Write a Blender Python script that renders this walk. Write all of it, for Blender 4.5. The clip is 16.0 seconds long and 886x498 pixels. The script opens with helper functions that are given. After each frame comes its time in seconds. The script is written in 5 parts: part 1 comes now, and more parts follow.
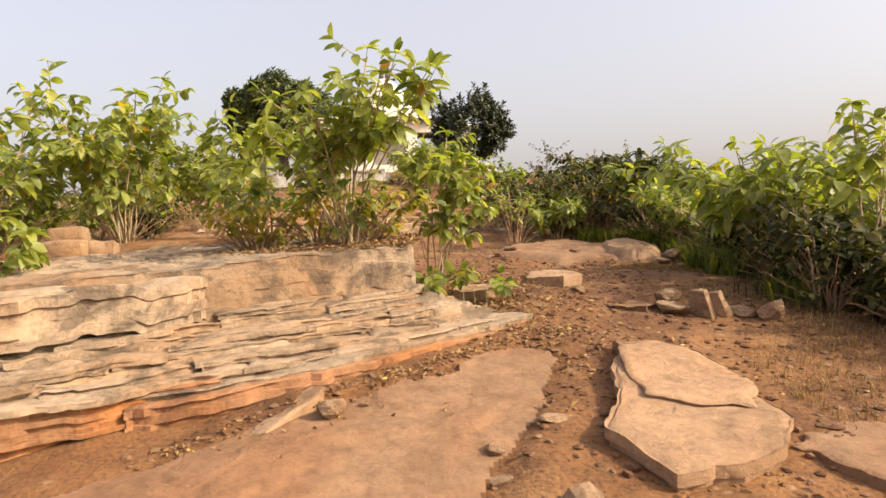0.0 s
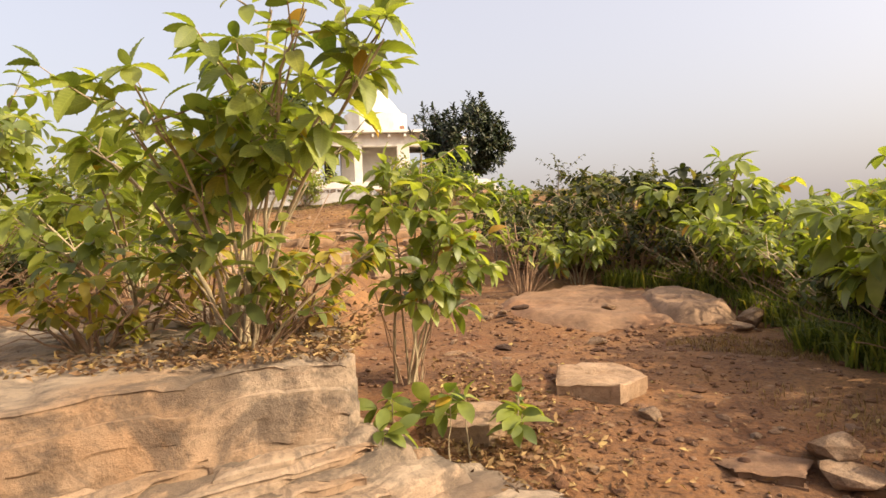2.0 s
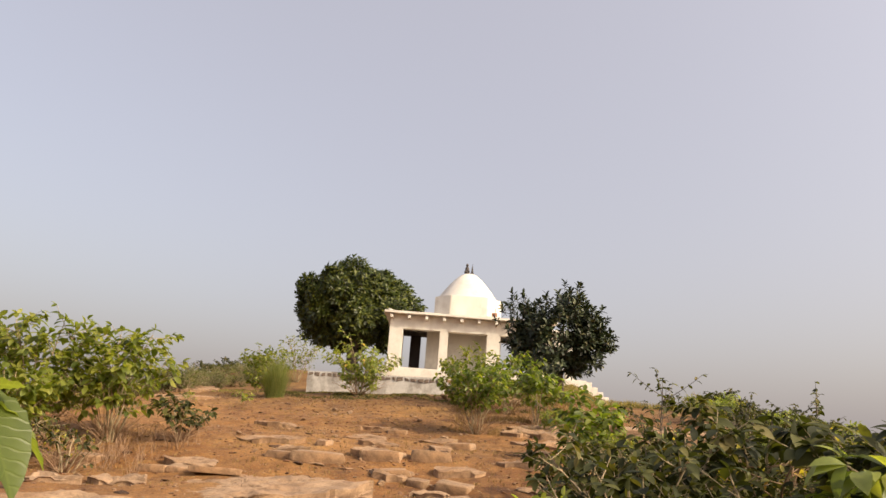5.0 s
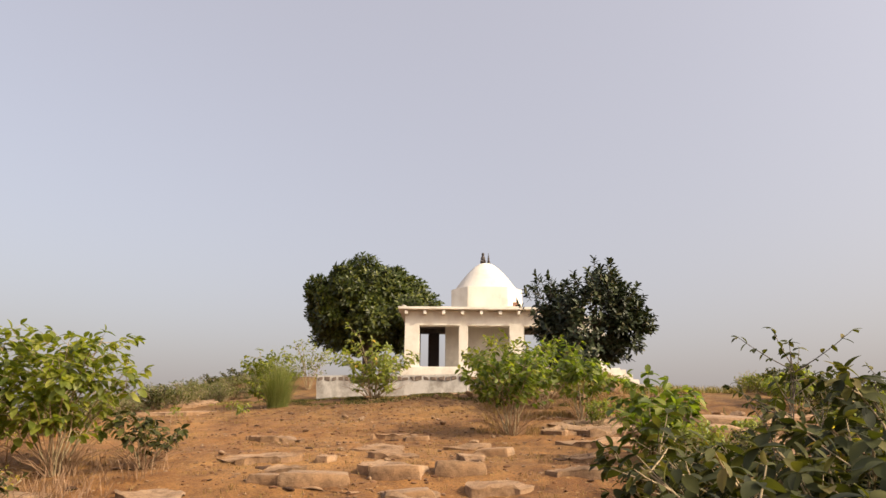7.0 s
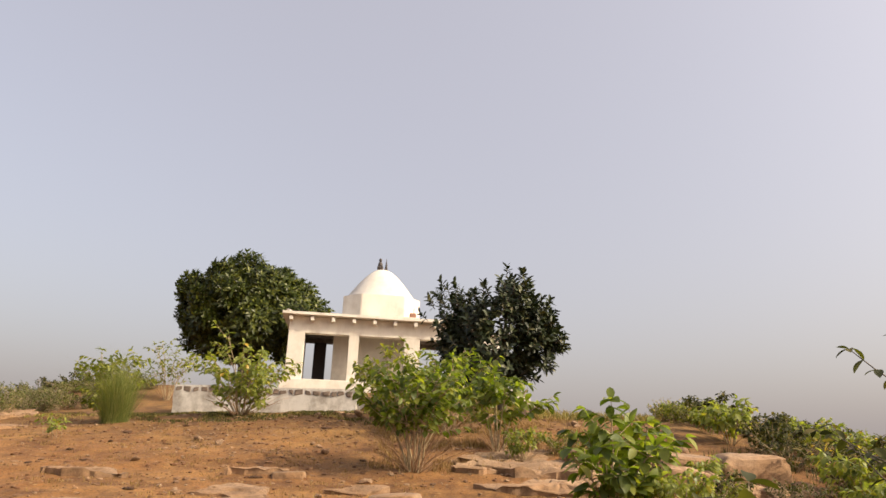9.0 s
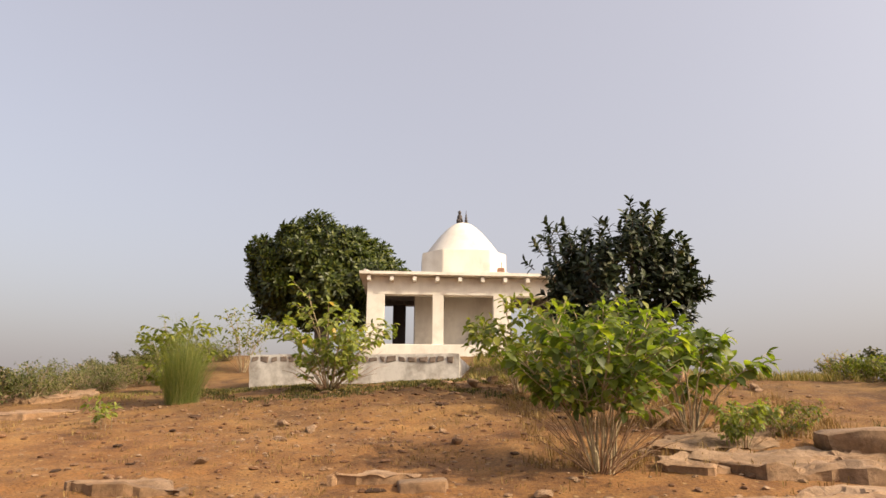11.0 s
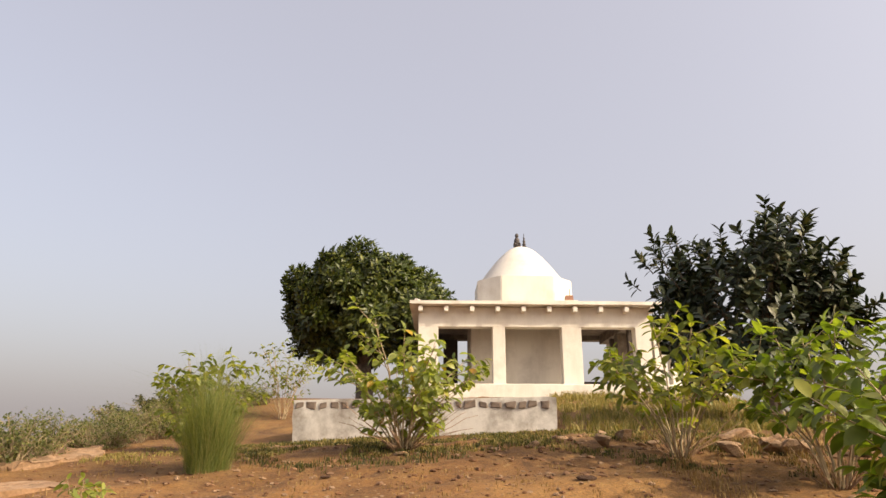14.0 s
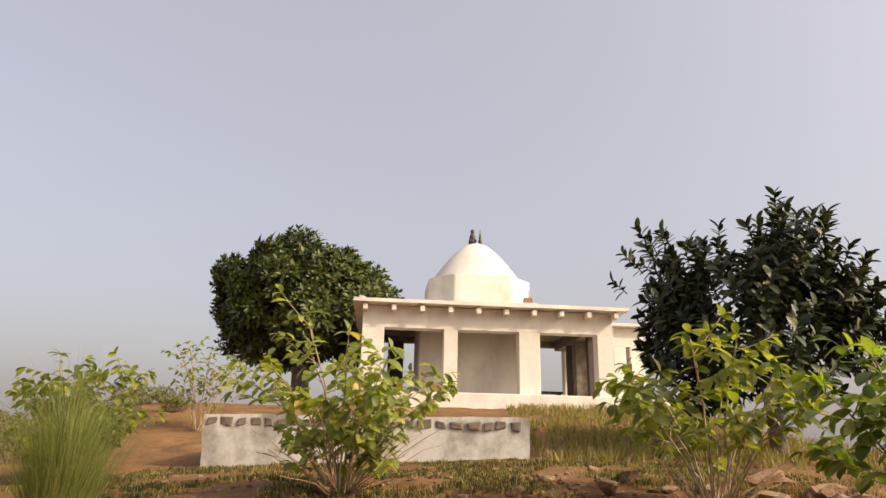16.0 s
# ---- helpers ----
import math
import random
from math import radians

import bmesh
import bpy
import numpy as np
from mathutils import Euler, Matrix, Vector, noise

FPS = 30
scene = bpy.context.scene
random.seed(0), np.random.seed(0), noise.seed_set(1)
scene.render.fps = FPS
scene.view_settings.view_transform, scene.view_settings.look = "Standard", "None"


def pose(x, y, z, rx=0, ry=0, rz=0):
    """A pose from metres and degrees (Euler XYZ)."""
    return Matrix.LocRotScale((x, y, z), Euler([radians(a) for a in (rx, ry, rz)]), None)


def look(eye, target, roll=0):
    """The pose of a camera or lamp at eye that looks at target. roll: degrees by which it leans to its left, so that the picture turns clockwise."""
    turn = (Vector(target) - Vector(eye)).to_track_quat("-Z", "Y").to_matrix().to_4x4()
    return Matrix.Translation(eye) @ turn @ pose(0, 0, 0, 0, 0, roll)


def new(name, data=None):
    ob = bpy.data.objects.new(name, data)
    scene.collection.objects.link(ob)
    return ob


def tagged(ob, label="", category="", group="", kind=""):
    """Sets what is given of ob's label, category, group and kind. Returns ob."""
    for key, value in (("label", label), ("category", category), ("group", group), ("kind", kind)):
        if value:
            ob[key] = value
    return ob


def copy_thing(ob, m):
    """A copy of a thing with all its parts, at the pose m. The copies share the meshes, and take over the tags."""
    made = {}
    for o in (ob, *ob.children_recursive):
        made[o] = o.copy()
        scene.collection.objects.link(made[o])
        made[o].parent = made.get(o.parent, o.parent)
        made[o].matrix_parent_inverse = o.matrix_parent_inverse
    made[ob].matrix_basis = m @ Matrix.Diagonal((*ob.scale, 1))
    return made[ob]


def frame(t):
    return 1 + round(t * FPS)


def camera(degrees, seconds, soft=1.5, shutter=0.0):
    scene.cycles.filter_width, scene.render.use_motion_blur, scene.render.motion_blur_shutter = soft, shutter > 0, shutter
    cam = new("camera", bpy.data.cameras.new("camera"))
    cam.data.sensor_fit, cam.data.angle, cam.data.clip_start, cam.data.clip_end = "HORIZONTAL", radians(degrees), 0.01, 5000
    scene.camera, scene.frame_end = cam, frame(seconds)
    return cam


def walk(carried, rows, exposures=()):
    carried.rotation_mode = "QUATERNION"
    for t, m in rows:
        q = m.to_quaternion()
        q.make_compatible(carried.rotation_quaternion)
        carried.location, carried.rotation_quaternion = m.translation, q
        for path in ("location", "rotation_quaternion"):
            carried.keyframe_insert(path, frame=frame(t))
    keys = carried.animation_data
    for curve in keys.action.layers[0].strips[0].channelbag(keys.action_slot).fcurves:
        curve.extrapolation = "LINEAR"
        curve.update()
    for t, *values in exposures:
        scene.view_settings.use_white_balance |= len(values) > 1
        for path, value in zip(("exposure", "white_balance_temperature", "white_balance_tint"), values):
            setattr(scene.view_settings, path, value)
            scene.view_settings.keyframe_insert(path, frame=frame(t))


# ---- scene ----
cam = camera(67.7, 16.0)
PATH = [
    (0, (0.016, 0.005, 1.41), (0.016, 2.004, 1.35), -1.7),
    (0.5, (0.007, 0.655, 1.461), (-0.072, 2.648, 1.322), -0.5),
    (1, (0.008, 1.181, 1.543), (-0.028, 3.175, 1.394), -2.3),
    (1.5, (0.131, 1.706, 1.693), (0.04, 3.699, 1.557), -2.9),
    (2, (0.157, 2.275, 1.726), (0.166, 4.275, 1.707), -2.3),
    (2.5, (0.3, 2.84, 1.884), (0.18, 4.834, 1.972), -3.2),
    (3, (0.371, 3.34, 2.02), (0.251, 5.321, 2.271), -0.8),
    (3.5, (0.494, 3.856, 2.121), (0.331, 5.826, 2.424), -1.6),
    (4, (0.632, 4.318, 2.174), (0.511, 6.269, 2.599), 2.2),
    (4.5, (0.771, 4.827, 2.228), (0.613, 6.757, 2.73), -0.5),
    (5, (0.839, 5.391, 2.246), (0.525, 7.293, 2.778), 4.3),
    (5.2, (0.824, 5.609, 2.256), (0.57, 7.516, 2.804), 5.8),
    (7.5, (0.347, 7.939, 2.31), (0.01, 9.837, 2.844), -1.0),
    (8, (0.19, 8.527, 2.383), (0.004, 10.43, 2.969), -0.3),
    (8.5, (0.108, 9.102, 2.408), (0.02, 11.019, 2.973), 2.3),
    (9, (0.042, 9.64, 2.491), (0.009, 11.552, 3.075), 2.0),
    (9.5, (-0.066, 10.251, 2.56), (-0.248, 12.151, 3.158), 3.3),
    (11.8, (-1.47, 13.227, 2.77), (-1.624, 15.175, 3.196), -1.7),
    (12, (-1.555, 13.448, 2.789), (-1.684, 15.395, 3.228), -2.5),
    (12.5, (-1.775, 13.862, 2.913), (-2.089, 15.775, 3.403), 0.0),
    (13, (-1.926, 14.06, 2.993), (-2.258, 15.986, 3.418), -2.7),
    (13.5, (-2.048, 14.409, 2.998), (-2.435, 16.304, 3.509), -0.3),
    (14, (-2.217, 14.715, 3.015), (-2.521, 16.606, 3.594), 0.3),
    (14.5, (-2.469, 15.134, 3.15), (-2.663, 17.027, 3.766), -1.2),
    (15, (-2.565, 15.692, 3.207), (-2.68, 17.617, 3.739), 3.2),
    (15.5, (-2.636, 16.124, 3.269), (-2.684, 18.029, 3.878), 0.0),
    (16, (-2.652, 16.575, 3.375), (-2.791, 18.483, 3.958), 1.2),
]
EXPOSURES = [(0, 0.40, 6900, 10.5), (2.0, 0.42, 6900, 10.5), (3.0, 0.38, 6900, 10.5), (4.6, 0.03, 6900, 10.5), (10.5, 0.03, 6900, 10.5), (12.2, 0.13, 6900, 10.5), (15, 0.09, 6900, 10.5), (16, 0.0, 6900, 10.5)]
walk(cam, [(t, look(eye, target, roll)) for t, eye, target, roll in PATH], EXPOSURES)

# ---- light ----
SUN_DIR = Vector((0.78, -0.27, 0.55)).normalized()
world = bpy.data.worlds.new("sky")
scene.world = world
world.use_nodes = True
wn, wl = world.node_tree.nodes, world.node_tree.links
wn.clear()
sky = wn.new("ShaderNodeTexSky")
sky.sky_type, sky.sun_disc = "NISHITA", False
sky.sun_elevation = math.asin(SUN_DIR.z)
sky.sun_rotation = math.atan2(SUN_DIR.x, SUN_DIR.y)
sky.air_density, sky.dust_density, sky.ozone_density = 1.0, 9.0, 1.0
bg_sky, bg_haze, bg_sum, wout = (wn.new(n) for n in ("ShaderNodeBackground", "ShaderNodeBackground", "ShaderNodeAddShader", "ShaderNodeOutputWorld"))
bg_sky.inputs["Strength"].default_value = 0.15
bg_haze.inputs["Color"].default_value = (0.745, 0.685, 0.715, 1)
bg_haze.inputs["Strength"].default_value = 0.47
wl.new(sky.outputs["Color"], bg_sky.inputs["Color"])
wl.new(bg_sky.outputs[0], bg_sum.inputs[0])
wl.new(bg_haze.outputs[0], bg_sum.inputs[1])
wl.new(bg_sum.outputs[0], wout.inputs["Surface"])

sun = new("sun", bpy.data.lights.new("sun", "SUN"))
sun.data.energy, sun.data.angle, sun.data.color = 4.2, radians(0.8), (1.0, 0.88, 0.68)
sun.matrix_world = look((0, 0, 30), Vector((0, 0, 30)) - SUN_DIR)


# ---- materials ----
def nodes_of(name):
    m = bpy.data.materials.new(name)
    m.use_nodes = True
    n, l = m.node_tree.nodes, m.node_tree.links
    return m, n, l, n["Principled BSDF"]


def noise_node(n, l, scale, detail=6, rough=0.6, coord="Object", stretch=(1, 1, 1), distortion=0.0):
    tc, mp, nz = n.new("ShaderNodeTexCoord"), n.new("ShaderNodeMapping"), n.new("ShaderNodeTexNoise")
    mp.inputs["Scale"].default_value = stretch
    nz.inputs["Scale"].default_value, nz.inputs["Detail"].default_value = scale, detail
    nz.inputs["Roughness"].default_value, nz.inputs["Distortion"].default_value = rough, distortion
    l.new(tc.outputs[coord], mp.inputs["Vector"])
    l.new(mp.outputs["Vector"], nz.inputs["Vector"])
    return nz.outputs["Fac"]


def ramp(n, l, fac, stops):
    r = n.new("ShaderNodeValToRGB")
    while len(r.color_ramp.elements) < len(stops):
        r.color_ramp.elements.new(0.5)
    for e, (p, c) in zip(r.color_ramp.elements, stops):
        e.position, e.color = p, (*c, 1) if len(c) == 3 else c
    l.new(fac, r.inputs["Fac"])
    return r.outputs["Color"]


def mixed(n, l, fac, a, b, mode="MIX"):
    m = n.new("ShaderNodeMix")
    m.data_type, m.blend_type = "RGBA", mode
    for sock, v in ((m.inputs[0], fac), (m.inputs[6], a), (m.inputs[7], b)):
        if isinstance(v, (int, float)):
            sock.default_value = v
        elif isinstance(v, tuple):
            sock.default_value = (*v, 1)
        else:
            l.new(v, sock)
    return m.outputs[2]


def bump(n, l, bsdf, heights, distance=0.02):
    last = None
    for h, s in heights:
        b = n.new("ShaderNodeBump")
        b.inputs["Strength"].default_value, b.inputs["Distance"].default_value = s, distance
        l.new(h, b.inputs["Height"])
        if last:
            l.new(last, b.inputs["Normal"])
        last = b.outputs["Normal"]
    l.new(last, bsdf.inputs["Normal"])


def soil_material():
    m, n, l, b = nodes_of("soil")
    big = noise_node(n, l, 0.55, 5, 0.6)
    mid = noise_node(n, l, 3.5, 8, 0.65)
    fine = noise_node(n, l, 38, 6, 0.7)
    c = ramp(n, l, mid, [(0.30, (0.075, 0.030, 0.011)), (0.47, (0.205, 0.093, 0.034)), (0.70, (0.32, 0.175, 0.078))])
    pale = ramp(n, l, big, [(0.35, (0.14, 0.056, 0.020)), (0.5, (0.225, 0.108, 0.042)), (0.65, (0.32, 0.18, 0.080))])
    c = mixed(n, l, 0.45, c, pale)
    dirt = noise_node(n, l, 1.25, 9, 0.74)
    c = mixed(n, l, 0.75, c, ramp(n, l, dirt, [(0.36, (0.42, 0.34, 0.29)), (0.47, (0.95, 0.93, 0.92)), (0.64, (1.28, 1.24, 1.12))]), "MULTIPLY")
    speck = ramp(n, l, fine, [(0.34, (0.38, 0.35, 0.33)), (0.48, (1, 1, 1)), (0.70, (1.45, 1.4, 1.25))])
    c = mixed(n, l, 0.85, c, speck, "MULTIPLY")
    v = n.new("ShaderNodeTexVoronoi")
    v.inputs["Scale"].default_value = 26
    tc = n.new("ShaderNodeTexCoord")
    l.new(tc.outputs["Object"], v.inputs["Vector"])
    peb = ramp(n, l, v.outputs["Distance"], [(0.0, (1, 1, 1)), (0.5, (0, 0, 0))])
    flecks = n.new("ShaderNodeTexVoronoi")
    flecks.inputs["Scale"].default_value, flecks.inputs["Randomness"].default_value = 7.5, 1.0
    l.new(tc.outputs["Object"], flecks.inputs["Vector"])
    c = mixed(n, l, ramp(n, l, flecks.outputs["Distance"], [(0.10, (0.7, 0.7, 0.7)), (0.17, (0, 0, 0))]), c, (0.36, 0.24, 0.14))
    # redder earth round the outcrop, yellower towards the hilltop
    sep, div = n.new("ShaderNodeSeparateXYZ"), n.new("ShaderNodeMath")
    l.new(tc.outputs["Object"], sep.inputs[0])
    div.operation = "MULTIPLY_ADD"
    div.inputs[1].default_value, div.inputs[2].default_value = 0.025, -0.05
    l.new(sep.outputs["Y"], div.inputs[0])
    c = mixed(n, l, 1.0, c, ramp(n, l, div.outputs[0], [(0.10, (0.74, 0.70, 0.65)), (0.30, (0.94, 0.91, 0.66)), (0.41, (0.97, 0.95, 0.70)), (0.50, (0.74, 0.76, 0.53))]), "MULTIPLY")
    l.new(c, b.inputs["Base Color"])
    b.inputs["Roughness"].default_value = 0.95
    bump(n, l, b, [(mid, 0.55), (peb, 0.2), (fine, 0.45)], 0.03)
    return m


def rock_material(name, light, dark, warm, banding=22.0, stain=0.5):
    m, n, l, b = nodes_of(name)
    grain = noise_node(n, l, 17, 12, 0.78, distortion=0.6)
    lay = noise_node(n, l, 2.2, 8, 0.62, stretch=(0.8, 0.8, banding), distortion=0.4)
    blot = noise_node(n, l, 3.4, 9, 0.7)
    patch = noise_node(n, l, 1.1, 4, 0.5)
    c = ramp(n, l, lay, [(0.28, dark), (0.45, light), (0.60, light), (0.74, warm)])
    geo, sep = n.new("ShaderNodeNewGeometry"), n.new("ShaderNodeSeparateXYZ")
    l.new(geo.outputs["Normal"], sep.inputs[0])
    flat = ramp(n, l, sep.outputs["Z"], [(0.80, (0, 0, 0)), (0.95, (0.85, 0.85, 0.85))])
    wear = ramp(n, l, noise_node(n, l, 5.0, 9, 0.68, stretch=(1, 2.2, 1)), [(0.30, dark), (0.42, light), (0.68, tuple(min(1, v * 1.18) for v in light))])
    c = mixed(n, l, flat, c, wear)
    c = mixed(n, l, ramp(n, l, patch, [(0.42, (0, 0, 0)), (0.62, (1, 1, 1))]), c, warm)
    grey = ramp(n, l, blot, [(0.34, (1 - stain, 1 - stain, 1 - stain)), (0.46, (0.92, 0.92, 0.92)), (0.62, (1.12, 1.12, 1.12))])
    dark_patch = noise_node(n, l, 1.9, 10, 0.74, distortion=0.8)
    c = mixed(n, l, 0.85, c, grey, "MULTIPLY")
    c = mixed(n, l, ramp(n, l, dark_patch, [(0.49, (0, 0, 0)), (0.57, (stain, stain, stain))]), c, tuple(v * 0.75 for v in dark))
    c = mixed(n, l, 0.6, c, ramp(n, l, grain, [(0.32, (0.42, 0.40, 0.38)), (0.47, (0.95, 0.95, 0.95)), (0.65, (1.3, 1.3, 1.3))]), "MULTIPLY")
    oi = n.new("ShaderNodeObjectInfo")
    c = mixed(n, l, 1.0, c, ramp(n, l, oi.outputs["Random"], [(0.0, (0.82, 0.80, 0.78)), (1.0, (1.12, 1.1, 1.08))]), "MULTIPLY")
    l.new(c, b.inputs["Base Color"])
    b.inputs["Roughness"].default_value = 0.88
    bump(n, l, b, [(lay, 0.25), (blot, 0.7), (grain, 0.45)], 0.04)
    return m


def leaf_material(name, stops, translucent, trans=0.4, rough=0.45, by_object=False):
    m, n, l, b = nodes_of(name)
    if by_object:
        rnd = n.new("ShaderNodeObjectInfo").outputs["Random"]
    else:
        rnd = n.new("ShaderNodeNewGeometry").outputs["Random Per Island"]
    c = ramp(n, l, rnd, stops)
    mott = noise_node(n, l, 18, 4, 0.6)
    c = mixed(n, l, 0.5, c, ramp(n, l, mott, [(0.3, (0.65, 0.68, 0.6)), (0.7, (1.25, 1.2, 1.1))]), "MULTIPLY")
    if by_object:
        # a pale midrib and slanting side veins along each leaf
        tc, sep = n.new("ShaderNodeTexCoord"), n.new("ShaderNodeSeparateXYZ")
        l.new(tc.outputs["Generated"], sep.inputs[0])

        def maths(op, a, v):
            m2 = n.new("ShaderNodeMath")
            m2.operation = op
            l.new(a, m2.inputs[0])
            if isinstance(v, float):
                m2.inputs[1].default_value = v
            elif v is not None:
                l.new(v, m2.inputs[1])
            return m2.outputs[0]
        off = maths("ABSOLUTE", maths("SUBTRACT", sep.outputs["X"], 0.5), None)
        turn = maths("FRACT", maths("SUBTRACT", maths("MULTIPLY", sep.outputs["Y"], 11.0), maths("MULTIPLY", off, 5.0)), None)
        vein = ramp(n, l, turn, [(0.0, (1, 1, 1)), (0.16, (0, 0, 0)), (0.86, (0, 0, 0)), (1.0, (1, 1, 1))])
        rib = ramp(n, l, off, [(0.012, (1, 1, 1)), (0.035, (0, 0, 0))])
        c = mixed(n, l, mixed(n, l, 0.24, (0, 0, 0), mixed(n, l, 1.0, vein, rib, "LIGHTEN")), c, mixed(n, l, 1.0, c, (1.9, 1.8, 1.9), "MULTIPLY"))
        bump(n, l, b, [(vein, 0.35)], 0.002)
    l.new(c, b.inputs["Base Color"])
    b.inputs["Roughness"].default_value = rough
    t, mx = n.new("ShaderNodeBsdfTranslucent"), n.new("ShaderNodeMixShader")
    l.new(mixed(n, l, 1.0, c, translucent, "MULTIPLY"), t.inputs["Color"])
    mx.inputs["Fac"].default_value = trans
    l.new(b.outputs[0], mx.inputs[1])
    l.new(t.outputs[0], mx.inputs[2])
    l.new(mx.outputs[0], n["Material Output"].inputs["Surface"])
    return m


def plain_material(name, a, c2, scale=8.0, rough=0.8, bump_s=0.3, metal=0.0, stretch=(1, 1, 1), dist=0.01):
    m, n, l, b = nodes_of(name)
    nz, fine = noise_node(n, l, scale, 7, 0.6, stretch=stretch), noise_node(n, l, scale * 8, 5, 0.6)
    c = ramp(n, l, nz, [(0.35, a), (0.65, c2)])
    l.new(c, b.inputs["Base Color"])
    b.inputs["Roughness"].default_value, b.inputs["Metallic"].default_value = rough, metal
    bump(n, l, b, [(nz, bump_s), (fine, bump_s)], dist)
    return m


def whitewash_material(name, base, stain, amount, streak=(0.7, 0.7, 0.18)):
    m, n, l, b = nodes_of(name)
    runs = noise_node(n, l, 2.4, 8, 0.65, stretch=streak)
    blot = noise_node(n, l, 1.3, 7, 0.65)
    fine = noise_node(n, l, 40, 6, 0.6)
    c = mixed(n, l, ramp(n, l, runs, [(0.46, (0, 0, 0)), (0.74, (amount, amount, amount))]), base, stain)
    c = mixed(n, l, ramp(n, l, blot, [(0.50, (0, 0, 0)), (0.70, (amount, amount, amount))]), c, stain)
    c = mixed(n, l, 0.35, c, ramp(n, l, fine, [(0.3, (0.8, 0.8, 0.8)), (0.7, (1.1, 1.1, 1.1))]), "MULTIPLY")
    l.new(c, b.inputs["Base Color"])
    b.inputs["Roughness"].default_value = 0.9
    bump(n, l, b, [(blot, 0.25), (fine, 0.25)], 0.015)
    return m


SOIL = soil_material()
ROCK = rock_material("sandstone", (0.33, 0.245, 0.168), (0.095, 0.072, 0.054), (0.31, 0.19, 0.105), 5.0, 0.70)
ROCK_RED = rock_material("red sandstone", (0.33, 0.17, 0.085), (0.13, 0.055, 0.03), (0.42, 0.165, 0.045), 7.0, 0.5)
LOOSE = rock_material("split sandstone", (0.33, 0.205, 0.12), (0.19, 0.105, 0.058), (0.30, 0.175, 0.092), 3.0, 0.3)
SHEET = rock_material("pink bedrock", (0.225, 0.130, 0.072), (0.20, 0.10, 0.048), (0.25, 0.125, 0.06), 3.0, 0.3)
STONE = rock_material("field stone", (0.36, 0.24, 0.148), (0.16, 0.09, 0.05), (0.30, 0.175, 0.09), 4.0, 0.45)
G = [(0.0, (0.092, 0.122, 0.026)), (0.4, (0.19, 0.222, 0.048)), (0.8, (0.265, 0.295, 0.068)), (0.97, (0.33, 0.335, 0.080)), (0.985, (0.45, 0.30, 0.03)), (1.0, (0.28, 0.15, 0.05))]
LEAF_FAR = leaf_material("far shrub leaf", [(0.0, (0.07, 0.095, 0.016)), (0.5, (0.165, 0.195, 0.033)), (1.0, (0.29, 0.29, 0.055))], (1.9, 1.95, 0.7), 0.46)
LEAF = leaf_material("shrub leaf", G, (1.95, 2.0, 0.8), 0.42)
LEAF_OB = leaf_material("shrub leaf near", G, (1.95, 2.0, 0.8), 0.42, by_object=True)
LEAF_DULL = leaf_material("undergrowth leaf", [(0.0, (0.020, 0.025, 0.007)), (0.5, (0.050, 0.056, 0.012)), (0.85, (0.100, 0.100, 0.022)), (1.0, (0.17, 0.135, 0.045))], (1.6, 1.7, 0.7), 0.32, 0.75)
LEAF_MID = leaf_material("slope leaf", [(0.0, (0.06, 0.08, 0.016)), (0.5, (0.135, 0.16, 0.032)), (0.9, (0.22, 0.23, 0.045)), (1.0, (0.30, 0.25, 0.05))], (1.8, 1.8, 0.7), 0.42, 0.6)
LEAF_FRESH = leaf_material("fresh leaf", [(0.0, (0.046, 0.070, 0.013)), (0.45, (0.108, 0.142, 0.027)), (0.85, (0.19, 0.225, 0.044)), (1.0, (0.28, 0.28, 0.055))], (1.9, 2.1, 0.6), 0.45, 0.5)
LEAF_YELLOW = leaf_material("yellowing leaf", [(0.0, (0.14, 0.15, 0.024)), (0.45, (0.27, 0.25, 0.040)), (0.8, (0.38, 0.31, 0.055)), (1.0, (0.34, 0.20, 0.065))], (2.0, 1.9, 0.8), 0.48)
LEAF_BRUSH = leaf_material("brush leaf", [(0.0, (0.05, 0.065, 0.02)), (0.5, (0.12, 0.14, 0.045)), (1.0, (0.22, 0.22, 0.08))], (1.8, 1.8, 0.8), 0.4)
LEAF_FIG = leaf_material("leathery leaf", [(0.0, (0.011, 0.019, 0.007)), (0.6, (0.026, 0.040, 0.013)), (0.92, (0.065, 0.078, 0.028)), (1.0, (0.12, 0.11, 0.05))], (1.2, 1.3, 0.6), 0.08, 0.55)
LEAF_MANGO = leaf_material("mango leaf", [(0.0, (0.022, 0.034, 0.006)), (0.6, (0.060, 0.080, 0.011)), (1.0, (0.145, 0.155, 0.022))], (1.4, 1.6, 0.6), 0.18, 0.45)
LEAF_DRY = leaf_material("dry leaf", [(0.0, (0.10, 0.048, 0.022)), (0.5, (0.22, 0.12, 0.05)), (0.9, (0.33, 0.21, 0.085)), (1.0, (0.42, 0.31, 0.10))], (1.1, 1.0, 0.8), 0.12, 0.8)
GRASS_DRY = leaf_material("dry grass", [(0.0, (0.15, 0.085, 0.03)), (0.5, (0.27, 0.165, 0.06)), (1.0, (0.36, 0.25, 0.10))], (1.2, 1.1, 0.8), 0.25, 0.8)
GRASS_MIX = leaf_material("slope grass", [(0.0, (0.13, 0.14, 0.03)), (0.5, (0.28, 0.24, 0.07)), (1.0, (0.42, 0.32, 0.12))], (1.3, 1.2, 0.7), 0.3, 0.7)
